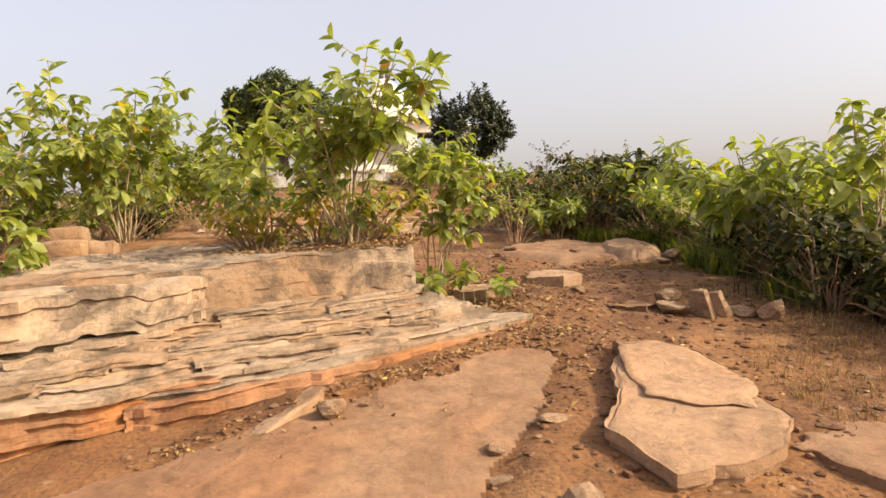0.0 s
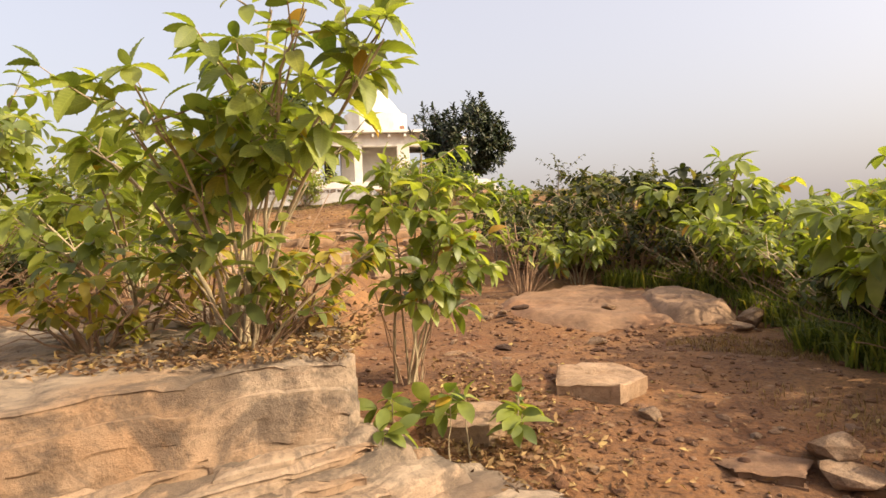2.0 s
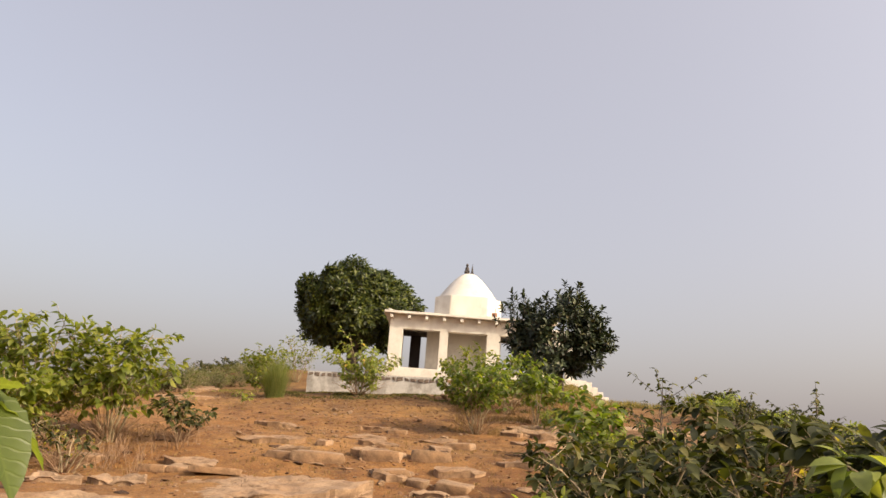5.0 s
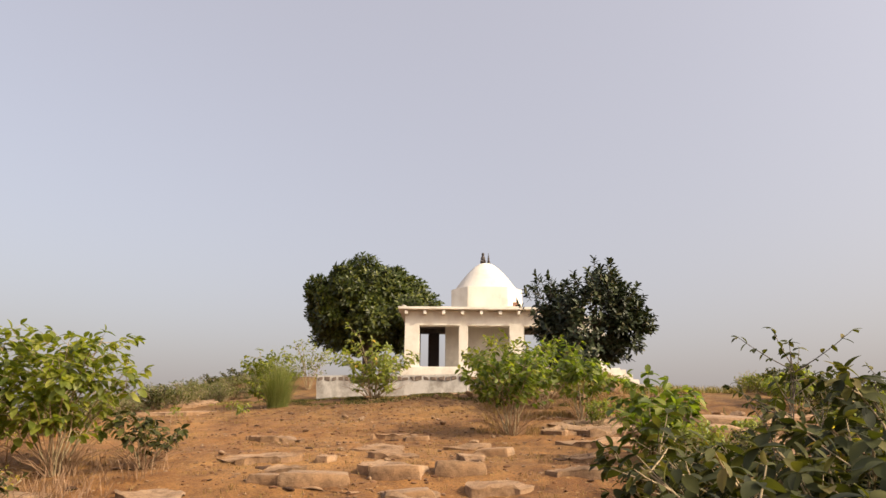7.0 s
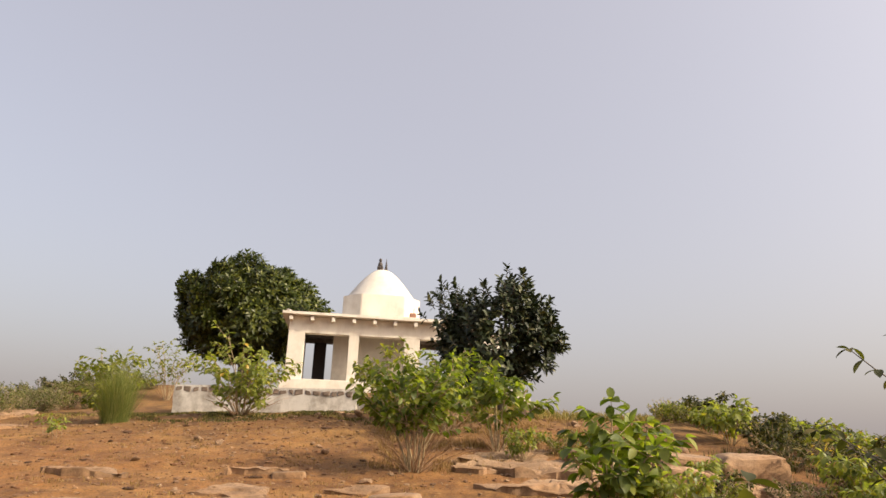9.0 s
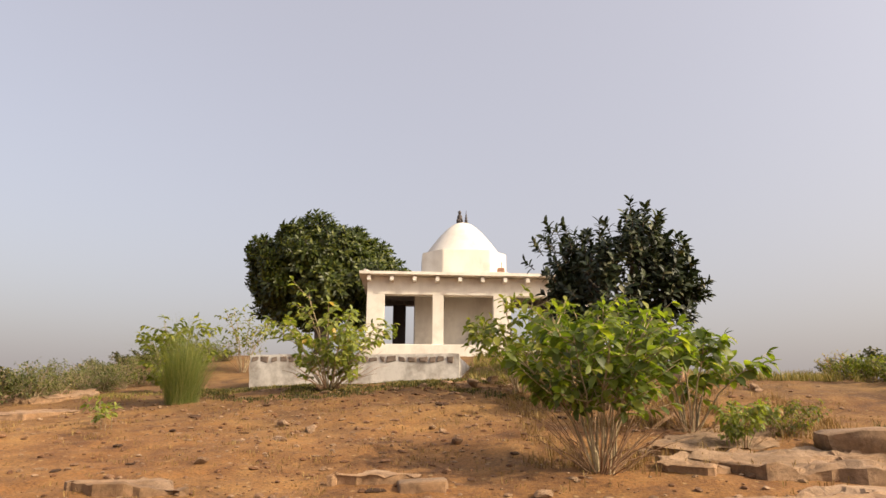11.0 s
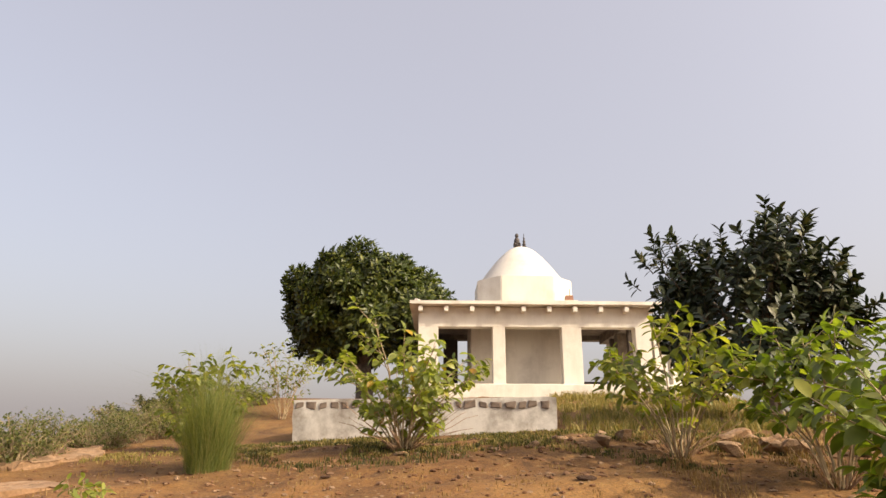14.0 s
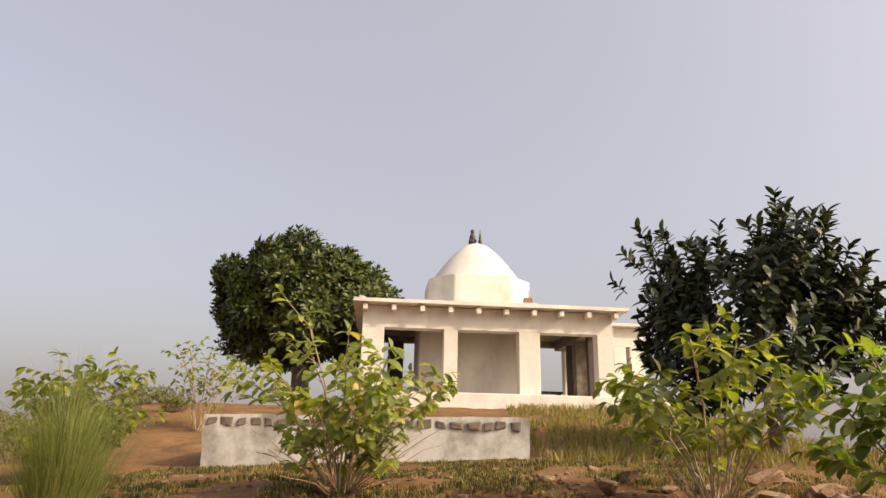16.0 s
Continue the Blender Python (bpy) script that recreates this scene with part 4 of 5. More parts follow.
base_growth = shrub("shrub", 0.62, 0.50, 6, 0.11, 47, "olive leafy growth round the shrub's foot", twigs=4, pairs=3, bare=22, low=0.3, leaf_mat=LEAF_MID, lean=(0.1, -0.02), stem_r=0.009)
base_growth.matrix_basis = pose(-0.68, 5.16, 1.29)
for x, y, h, sd in [(-0.55, 5.5, 0.52, 52), (-1.1, 5.85, 0.55, 53), (-1.55, 5.5, 0.45, 54)]:
    dry_growth = shrub("shrub", h, 0.45, 7, 0.10, sd, "half-dry yellow-brown scrub among leafy shrubs", twigs=4, pairs=3, bare=20, low=0.25, leaf_mat=LEAF_YELLOW, bark=BARK_DRY)
    dry_growth.matrix_basis = pose(x, y, slab_z(x, y) - 0.01)
sapling = shrub("shrub", 1.38, 0.36, 8, 0.135, 13, "young leafy shrub leaning over the path", twigs=6, pairs=4, single=True, leaf_w=0.50, droop=0.45, bare=6, low=0.42, lean=(0.0, -0.12), reach=0.7, stem_r=0.009,
                ends=[(0.10, -0.04, 1.26), (0.30, -0.08, 1.08), (-0.06, -0.12, 1.12), (0.44, 0.02, 0.92), (-0.12, 0.08, 1.08), (0.24, -0.20, 0.86), (0.18, 0.14, 1.12), (0.36, -0.06, 0.70)])
put(sapling, -0.04, 5.98)
for x, y, h, sd in [(0.20, 5.05, 0.34, 14), (-0.10, 4.98, 0.30, 15), (0.45, 5.1, 0.26, 16)]:
    put(shrub("seedling", h, 0.10, 2, 0.14, sd, "small bright green seedling in leaf litter", twigs=2, pairs=2, bare=0, stem_r=0.005, low=0.7), x, y, sd * 40)
for x, y, h, sd in [(-5.45, 19.25, 0.32, 59), (-5.8, 19.6, 0.36, 68), (-6.4, 18.5, 0.3, 69)]:
    put(shrub("seedling", h, 0.12, 3, 0.09, sd, "small green weed on bare earth", twigs=2, pairs=2, bare=4, stem_r=0.005, low=0.6), x, y, sd * 40)
PLACES = [
    # x, y, height, spread, stems, leaf, seed, twigs, pairs, bare, low, label
    (-3.45, 7.2, 1.85, 0.9, 12, 0.17, 17, 7, 5, 18, 0.3, "tall leafy shrub with pale stems behind the outcrop"),
    (-2.35, 7.7, 1.45, 0.75, 9, 0.16, 18, 7, 4, 14, 0.25, "leafy shrub behind the outcrop"),
    (-4.3, 6.4, 1.6, 0.8, 10, 0.17, 19, 7, 4, 14, 0.25, "tall leafy shrub at the outcrop's end"),
    (-5.2, 7.6, 1.5, 0.9, 10, 0.16, 34, 7, 4, 10, 0.2, "leafy shrub behind the outcrop"),
    (-2.95, 4.55, 0.5, 0.3, 4, 0.14, 20, 3, 3, 2, 0.2, "small leafy plant on the outcrop"),
    (-3.35, 4.35, 1.45, 0.5, 6, 0.15, 35, 6, 4, 6, 0.35, "tall leafy shrub at the outcrop's end"),
    (2.95, 5.8, 1.38, 0.52, 6, 0.135, 21, 5, 4, 24, 0.45, "tall broad-leaved shrub at the path's edge"),
    (3.08, 4.78, 1.70, 0.30, 6, 0.14, 22, 5, 4, 14, 0.45, "tall broad-leaved shrub with drooping leaves"),
    (2.70, 4.60, 0.80, 0.45, 9, 0.10, 23, 6, 4, 34, 0.15, "low leafy shrub at the path's edge"),
    (3.05, 4.15, 0.80, 0.5, 10, 0.11, 48, 6, 4, 34, 0.15, "low leafy shrub at the path's edge"),
    (3.40, 3.75, 0.80, 0.5, 9, 0.12, 49, 6, 4, 30, 0.2, "low leafy shrub at the path's edge"),
    (2.80, 5.2, 0.75, 0.5, 10, 0.10, 50, 6, 4, 36, 0.1, "low twiggy shrub at the path's edge"),
    (3.25, 5.0, 0.8, 0.6, 12, 0.11, 55, 7, 4, 36, 0.1, "low dense shrub in the undergrowth"),
    (3.7, 4.3, 0.75, 0.6, 12, 0.11, 56, 7, 4, 30, 0.1, "low dense shrub in the undergrowth"),
    (3.7, 6.6, 0.85, 0.8, 9, 0.13, 36, 6, 4, 16, 0.3, "dense broad-leaved shrub on the slope"),
    (3.3, 10.4, 1.35, 0.95, 10, 0.20, 25, 5, 5, 26, 0.55, "broad-leaved shrub with reddish dry stems"),
    (-0.36, 17.75, 1.42, 0.66, 14, 0.13, 26, 9, 4, 44, 0.42, "dense bright green shrub beside the path"),
    (1.38, 15.3, 1.0, 0.42, 5, 0.165, 27, 5, 4, 6, 0.35, "large-leaved young shrub beside the path"),
    (1.75, 15.9, 0.8, 0.42, 5, 0.17, 38, 5, 4, 6, 0.3, "large-leaved young shrub beside the path"),
    (-3.95, 22.6, 1.6, 1.0, 14, 0.145, 28, 8, 4, 30, 0.15, "airy green shrub before the retaining wall"),
    (-0.95, 22.0, 1.45, 0.8, 11, 0.15, 29, 6, 4, 24, 0.45, "leafy shrub with bare lower stems"),
    (0.05, 20.8, 1.42, 0.85, 12, 0.155, 30, 7, 4, 26, 0.45, "leafy shrub on the slope's edge"),
    (0.75, 19.4, 1.2, 0.65, 8, 0.16, 31, 6, 4, 20, 0.4, "leafy shrub with drooping leaves"),
    (-7.05, 23.6, 1.35, 0.62, 12, 0.14, 32, 8, 4, 10, 0.12, "rounded green shrub at the hill's brow"),
    (-8.3, 29.5, 1.75, 0.95, 10, 0.12, 33, 6, 3, 14, 0.25, "sparse small-leaved shrub behind the wall"),
    (-5.2, 14.3, 1.75, 0.75, 13, 0.16, 41, 9, 4, 34, 0.3, "tall leafy shrub over reddish dry stalks"),
    (-6.2, 13.9, 1.85, 0.85, 13, 0.17, 42, 9, 4, 26, 0.25, "tall leafy shrub over reddish dry stalks"),
    (-5.9, 13.1, 1.15, 0.6, 9, 0.15, 57, 7, 4, 40, 0.3, "leafy shrub over reddish dry stalks"),
    (-4.3, 14.6, 0.7, 0.5, 7, 0.12, 58, 5, 3, 44, 0.35, "half-dry shrub of reddish stalks"),
    (1.05, 12.2, 0.95, 0.35, 4, 0.13, 74, 5, 3, 8, 0.5, "thin shrub with bare pale stems beside the path"),
    (1.35, 11.6, 0.9, 0.4, 4, 0.14, 75, 5, 3, 8, 0.5, "thin shrub with bare pale stems beside the path"),
    (1.5, 12.9, 0.75, 0.6, 11, 0.09, 76, 8, 4, 34, 0.1, "low dense shrub in the undergrowth"),
    (1.75, 13.7, 0.7, 0.6, 11, 0.09, 77, 8, 4, 34, 0.1, "low dense shrub in the undergrowth"),
    (1.5, 10.3, 1.1, 0.5, 6, 0.13, 44, 4, 3, 12, 0.35, "airy olive-green shrub beside the path"),
    (2.25, 9.95, 1.05, 0.6, 7, 0.14, 45, 5, 3, 12, 0.3, "airy olive-green shrub beside the path"),
    (2.0, 11.4, 1.15, 0.6, 7, 0.14, 46, 5, 4, 12, 0.3, "leafy shrub at the edge of the undergrowth"),
    (-4.5, 12.6, 0.55, 0.45, 5, 0.09, 43, 3, 2, 26, 0.3, "low half-dry shrub with reddish twigs"),
]
for x, y, h, sp, st, lf, sd, tw, pr, br, lo, lab in PLACES:
    put(shrub("shrub", h, sp, st, lf, sd, lab, twigs=tw, pairs=pr, bare=br, low=lo, leaf_mat=LEAF_FRESH if 15 < y < 21 and -1 < x < 3 else LEAF if 22.5 < y < 22.7 else LEAF_FAR if y > 15 or x < -5 else LEAF_DULL if y > 9 or (x > 2 and h < 1.05) else LEAF, droop=0.4 if y < 8 else 0.3, leaf_w=0.54), x, y, sd * 31.0)
twig_clump = shrub("shrub", 0.95, 0.32, 8, 0.10, 24, "half-bare twiggy shrub beside the rock ledge", twigs=3, pairs=2, bare=18, bark=BARK_DRY)
put(twig_clump, 1.02, 9.2)

# undergrowth along both edges of the hilltop
KINDS = [
    shrub("undergrowth_shrub", 0.95, 0.70, 11, 0.13, 60, "dense dark green undergrowth shrub", twigs=6, pairs=4, bare=32, low=0.25, leaf_mat=LEAF_DULL),
    shrub("undergrowth_shrub", 0.80, 0.75, 11, 0.10, 61, "fine-leaved green undergrowth shrub", twigs=8, pairs=4, bare=26, low=0.15, leaf_mat=LEAF_MID, leaf_w=0.40),
    shrub("undergrowth_shrub", 1.05, 0.68, 9, 0.15, 62, "leafy green undergrowth shrub", twigs=6, pairs=4, bare=14, low=0.3, leaf_mat=LEAF, droop=0.5),
    shrub("undergrowth_shrub", 0.85, 0.68, 10, 0.09, 63, "twiggy grey-green undergrowth shrub", twigs=7, pairs=4, bare=32, low=0.2, leaf_mat=LEAF_DULL, leaf_w=0.4),
    shrub("undergrowth_shrub", 1.1, 0.62, 7, 0.185, 64, "large-leaved drooping green undergrowth shrub", twigs=5, pairs=4, bare=8, low=0.3, droop=0.55),
    shrub("undergrowth_shrub", 1.0, 0.55, 9, 0.08, 65, "half-dead undergrowth shrub with bare brown twigs", twigs=5, pairs=2, bare=34, low=0.3, leaf_mat=LEAF_YELLOW, bark=BARK_DRY),
]
rng = np.random.default_rng(7)
spots = []
for x, y in [(2.95, 6.7), (3.3, 7.4), (3.1, 8.3), (2.95, 9.2), (3.9, 7.0), (2.4, 9.9), (4.2, 9.0), (1.6, 10.95), (1.95, 11.35), (2.35, 10.75), (2.65, 11.6), (2.25, 12.2), (2.9, 12.4), (3.2, 11.3), (2.75, 13.0), (3.3, 13.4), (1.85, 12.0),
             (1.35, 11.5), (1.9, 15.2), (2.3, 15.6), (1.45, 15.5), (2.7, 16.4), (2.1, 16.9), (2.9, 17.4), (3.3, 16.2), (1.0, 18.6), (1.6, 19.2)]:
    spots.append((x, y))
while len(spots) < 165:
    y = rng.uniform(5.6, 27)
    edge = np.interp(y, [5, 8, 9.7, 13.5, 17, 20, 27], [2.9, 3.0, 1.45, 2.8, 4.2, 4.6, 5.0])
    x = edge + abs(rng.normal()) * 2.2
    if x > 9 or (1.0 < x < 3.0 and 6.9 < y < 9.6):
        continue
    if any((x - a) ** 2 + (y - b) ** 2 < 0.33 for a, b in spots):
        continue
    spots.append((x, y))
while len(spots) < 270:
    y = rng.uniform(6.5, 36)
    edge = np.interp(y, [6, 9, 13, 16, 22, 28, 36], [-3.6, -3.6, -4.8, -7.0, -8.6, -9.0, -9.5])
    x = edge - abs(rng.normal()) * 3.2
    if x < -17:
        continue
    spots.append((x, y))
for k, (x, y) in enumerate(spots):
    low_spot = 0.75 if k < 33 and y > 15 else 1.05 if k < 33 and y > 10.5 else 1.0
    src = KINDS[(k * 5 + k // 7) % 6] if k >= 6 else KINDS[k]
    if x < 0 and y > 14:
        src = KINDS[(1, 3, 5, 3, 1, 0)[k % 6]]
    elif x > 0 and y < 13 and k >= 6:
        src = KINDS[(2, 4, 5, 2, 1, 4)[k % 6]] if y < 10 else KINDS[(0, 3, 0, 1, 5, 1)[k % 6]]
    s = low_spot * float(rng.uniform(0.65, 1.25)) * (0.62 if x > 0 and y > 13 else 1.12 if x > 0 and y > 9 else 0.62 if x < 0 and y > 14 else 0.85 if x < 0 else 1.0)
    m = pose(float(x), float(y), height(float(x), float(y)) - 0.03, 0, 0, float(rng.uniform(0, 360))) @ Matrix.Diagonal((s, s, s, 1))
    if k < 6:
        src.matrix_basis = m
        tagged(src, group="undergrowth")
    else:
        copy_thing(src, pose(float(x), float(y), height(float(x), float(y)) - 0.03, 0, 0, float(rng.uniform(0, 360)))).scale = (s, s, s)


# fine pale brush on the brow
rng = np.random.default_rng(17)
brush = [shrub("brush_shrub", 1.0, 0.75, 14, 0.075, 66, "fine-leaved pale green brush at the hill's brow", twigs=9, pairs=4, bare=14, low=0.1, leaf_mat=LEAF_BRUSH, leaf_w=0.42),
         shrub("brush_shrub", 1.25, 0.65, 11, 0.09, 67, "taller dull green brush at the hill's brow", twigs=8, pairs=4, bare=10, low=0.15, leaf_mat=LEAF_BRUSH, leaf_w=0.45)]
for k in range(46):
    y = float(rng.uniform(19.5, 31))
    x = float(np.interp(y, [19, 21, 23, 26, 31], [-8.3, -7.9, -8.0, -8.4, -9.0]) - 0.5 - abs(rng.normal()) * 1.5)
    s = float(rng.uniform(0.4, 0.72))
    m = pose(x, y, height(x, y) - 0.03, 0, 0, float(rng.uniform(0, 360)))
    if k < 2:
        brush[k].matrix_basis = m @ Matrix.Diagonal((s, s, s, 1))
        tagged(brush[k], group="brush on the brow")
    else:
        copy_thing(brush[k % 2], m).scale = (s, s, s)
tagged(flat_rock("flat_stone", [(-8.2, 19.9), (-7.2, 20.2), (-6.9, 20.9), (-7.4, 21.3), (-8.3, 20.9)], height(-7.6, 20.6) + 0.07, 0.25, 160, STONE, "pale flat rock at the hill's brow", tilt=(0.02, 0.05), levels=2, jag=0.1, step=0.05), group="stones in the path")
# scraggly half-bare saplings that stand above the undergrowth
for x, y, h, sd in [(1.95, 12.3, 1.6, 70), (3.42, 10.75, 1.45, 71), (3.05, 13.3, 1.5, 72), (3.6, 13.0, 1.4, 73)]:
    put(shrub("sapling", h, 0.24, 4, 0.07, sd, "thin half-bare sapling above the undergrowth", twigs=10, pairs=5, bare=3, low=0.3, leaf_mat=LEAF_DULL, stem_r=0.009, bark=BARK_TREE), x, y)


# ---- grass and litter ----
def blades(name, spots, seed, mat, label, length=(0.1, 0.25), width=0.006, lean=0.5, per=7, centre=None):
    rng = np.random.default_rng(seed)
    verts, faces = [], []
    for x, y, z in spots:
        for _ in range(per):
            w, ln = rng.uniform(0, 2 * math.pi), rng.uniform(*length) * (1.0 if not centre else 1.15 - 1.9 * math.hypot(x - centre[0], y - centre[1]))
            k = rng.uniform(0.1, lean)
            if centre:
                w = math.atan2(y - centre[1], x - centre[0]) + rng.normal() * 0.8
                k = rng.uniform(0.0, lean) * rng.uniform(0.2, 1.0)
            bx, by = x + rng.normal() * 0.03, y + rng.normal() * 0.03
            cx, sx = math.cos(w), math.sin(w)
            i = len(verts)
            verts += [(bx - sx * width, by + cx * width, z - 0.02), (bx + sx * width, by - cx * width, z - 0.02),
                      (bx + cx * ln * k * 0.4 + sx * width * 0.7, by + sx * ln * k * 0.4 - cx * width * 0.7, z + ln * 0.6),
                      (bx + cx * ln * k * 0.4 - sx * width * 0.7, by + sx * ln * k * 0.4 + cx * width * 0.7, z + ln * 0.6),
                      (bx + cx * ln * k, by + sx * ln * k, z + ln * (1 - 0.3 * k))]
            faces += [(i, i + 1, i + 2, i + 3), (i + 3, i + 2, i + 4)]
    return tagged(part(name, mesh_from(name, verts, faces), mat), label, "grass", kind="stuff")


def scatter(n, seed, xr, yr, keep=None):
    rng = np.random.default_rng(seed)
    out = []
    while len(out) < n:
        x, y = float(rng.uniform(*xr)), float(rng.uniform(*yr))
        if keep is None or keep(x, y, rng):
            out.append((x, y, height(x, y)))
    return out


def clumpy(x, y, rng):
    return noise.noise((x * 1.3, y * 1.3, 3.0)) + rng.uniform(-0.3, 0.3) > 0.05


blades("dry_grass", scatter(1500, 81, (1.3, 3.2), (1.5, 7.0), lambda x, y, r: clumpy(x, y, r) and x > 1.75 - 0.0 * y), 82, GRASS_DRY, "short dry straw-coloured grass along the path's edge", (0.015, 0.05), 0.003, 1.6, 7)
blades("dry_grass", scatter(3200, 83, (-9, 3), (12, 25), clumpy), 84, GRASS_DRY, "sparse dry grass on the trodden earth", (0.012, 0.05), 0.004, 1.0, 6)
blades("slope_grass", scatter(2600, 85, (-2.2, 5.5), (24.8, 34.2), lambda x, y, r: not (x < -2.0 and y < 29) and noise.noise((x * 0.9, y * 0.9, 5.0)) + r.uniform(-0.5, 0.5) > -0.1), 86, GRASS_MIX, "yellow-green grass on the slope before the shrine", (0.05, 0.24), 0.006, 1.3, 13)
blades("slope_grass", scatter(1500, 87, (-8, 0.5), (22.3, 25.2), lambda x, y, r: clumpy(x, y, r)), 88, GRASS_MIX, "short grass at the foot of the retaining wall", (0.02, 0.06), 0.005, 1.3, 9)
blades("green_cover", scatter(2200, 102, (-7.0, 0.6), (19.8, 25.2), lambda x, y, r: y > np.interp(x, [-7, -4.5, -2.5, 0.6], [23.2, 21.2, 22.3, 20.2]) and clumpy(x, y, r)), 103, LEAF_DULL, "low olive weeds on the earth before the wall", (0.015, 0.07), 0.005, 1.5, 8)
blades("green_cover", scatter(1500, 95, (2.0, 4.2), (4.6, 9.8), lambda x, y, r: x > np.interp(y, [4.6, 6.5, 7.5, 9.0, 9.8], [2.5, 2.45, 2.75, 2.75, 1.6]) and clumpy(x, y, r)), 96, LEAF_MID, "low green weeds along the shrubs' foot", (0.05, 0.30), 0.008, 1.5, 9)
blades("slope_grass", scatter(1300, 89, (1.9, 7), (4.5, 20), lambda x, y, r: x > np.interp(y, [5, 8, 10, 20], [2.3, 2.9, 1.7, 2.6])), 90, LEAF_DULL, "rough dark grass under the shrubs", (0.06, 0.2), 0.004, 1.3, 8)
blades("withered_stalks", scatter(900, 97, (-1.4, 2.4), (17.6, 23.4), lambda x, y, r: x > np.interp(y, [17.6, 19, 23.4], [-0.9, -0.9, -1.4]) and clumpy(x, y, r)), 98, GRASS_DRY, "withered brown stalks under the shrubs", (0.03, 0.15), 0.004, 1.6, 8)
blades("withered_stalks", scatter(110, 99, (-6.6, -3.9), (12.9, 14.8), clumpy), 101, BARK_DRY, "reddish dry stalks under the shrubs", (0.10, 0.38), 0.004, 1.6, 6)
tuft = tagged(new("grass_tuft"), "tall soft green grass tuft on bare earth", "grass")
for k in range(6):
    clump = [(-5.9 + 0.17 * math.cos(a) * r, 21.7 + 0.17 * math.sin(a) * r, height(-5.9, 21.7)) for a in np.linspace(k * 1.047, (k + 1) * 1.047, 3)[:-1] for r in (0.15, 0.55, 1.0)]
    ob = blades("blade_clump", clump, 91 + k, GRASS_GREEN, "", (0.45, 1.36), 0.0019, 1.6, 70, (-5.9, 21.7))
    ob.parent = tuft
    del ob["kind"], ob["category"]

rng = np.random.default_rng(92)
litter = []
for k in range(9000):
    if k < 4200:
        x, y = 0.12 + rng.normal() * 0.34, 5.15 + rng.normal() * 0.5
    elif k < 5300:
        a = rng.uniform(0.6, 3.3)
        x, y = along(a, -0.30 - abs(rng.normal()) * 0.32)
    elif k < 7300:
        x, y = -0.75 + rng.normal() * 0.45, 5.0 + rng.normal() * 0.25
    else:
        x, y = rng.uniform(0.3, 2.6), rng.uniform(2.2, 8.5)
        if not clumpy(x, y, rng):
            continue
    z = height(float(x), float(y)) + rng.uniform(0.0, 0.02)
    if x < -0.2 and y > 4.8:
        z = slab_z(x, y) + rng.uniform(0.0, 0.02)
    elif strata_s(x, y) > 0.15 and x < -0.05:
        continue
    elif k < 4200 and strata_s(x, y) > 0.0 and x < 0.05:
        continue
    litter.append((frames(np.array((x, y, z)), rng.normal(size=3) * (1, 1, 0.35), UP + rng.normal(size=3) * 1.0), rng.uniform(0.35, 1.0)))
tagged(part("leaf_litter", leaves_mesh("leaf_litter", litter, small_leaf(0.058, 0.022)), LEAF_DRY), "curled dry brown leaves lying round the shrubs", "leaves", kind="stuff")


def pebble_field(n, seed, spots_fn, least=0.004, most=0.018):
    rng = np.random.default_rng(seed)
    g = 1.618
    V = np.array([(-1, g, 0), (1, g, 0), (-1, -g, 0), (1, -g, 0), (0, -1, g), (0, 1, g), (0, -1, -g), (0, 1, -g), (g, 0, -1), (g, 0, 1), (-g, 0, -1), (-g, 0, 1)], float) / 1.9
    F = [(0, 11, 5), (0, 5, 1), (0, 1, 7), (0, 7, 10), (0, 10, 11), (1, 5, 9), (5, 11, 4), (11, 10, 2), (10, 7, 6), (7, 1, 8), (3, 9, 4), (3, 4, 2), (3, 2, 6), (3, 6, 8), (3, 8, 9), (4, 9, 5), (2, 4, 11), (6, 2, 10), (8, 6, 7), (9, 8, 1)]
    verts, faces = [], []
    for _ in range(n):
        x, y = spots_fn(rng)
        r = least + most * rng.random() ** 4 * (1 + 0.06 * max(y, 0))
        k = len(verts)
        ang = rng.uniform(0, 6.28)
        R = np.array(((math.cos(ang), -math.sin(ang), 0), (math.sin(ang), math.cos(ang), 0), (0, 0, 1)))
        q = (V * (1 + rng.normal(size=(12, 3)) * 0.13) * (r * rng.uniform(0.8, 1.7), r, r * rng.uniform(0.45, 0.8))) @ R.T + (x, y, height(x, y) + r * 0.08)
        verts += [tuple(p) for p in q]
        faces += [tuple(i + k for i in f) for f in F]
    return mesh_from("pebbles", verts, faces, True, 40)


tagged(part("pebbles", pebble_field(7500, 94, lambda r: (float(r.uniform(-1.2, 2.4)), float(r.uniform(1.6, 9.5))) if r.random() < 0.6 else tuple(float(v) for v in along(r.uniform(0.4, 3.4), -0.30 - abs(r.normal()) * 0.3)) if r.random() < 0.15 else (float(r.uniform(-8, 3)), float(r.uniform(9.5, 24)))), SHEET), "small stones and grit strewn over the earth", "pebbles", kind="stuff")


CLOD = plain_material("earth clod", (0.085, 0.036, 0.016), (0.19, 0.09, 0.04), 10, 1.0, 0.8)


def over_path(r):
    y = float(r.uniform(10.5, 24.5))
    return float(np.interp(y, [10, 24], [-1.2, -3.4]) + r.normal() * 2.4), y


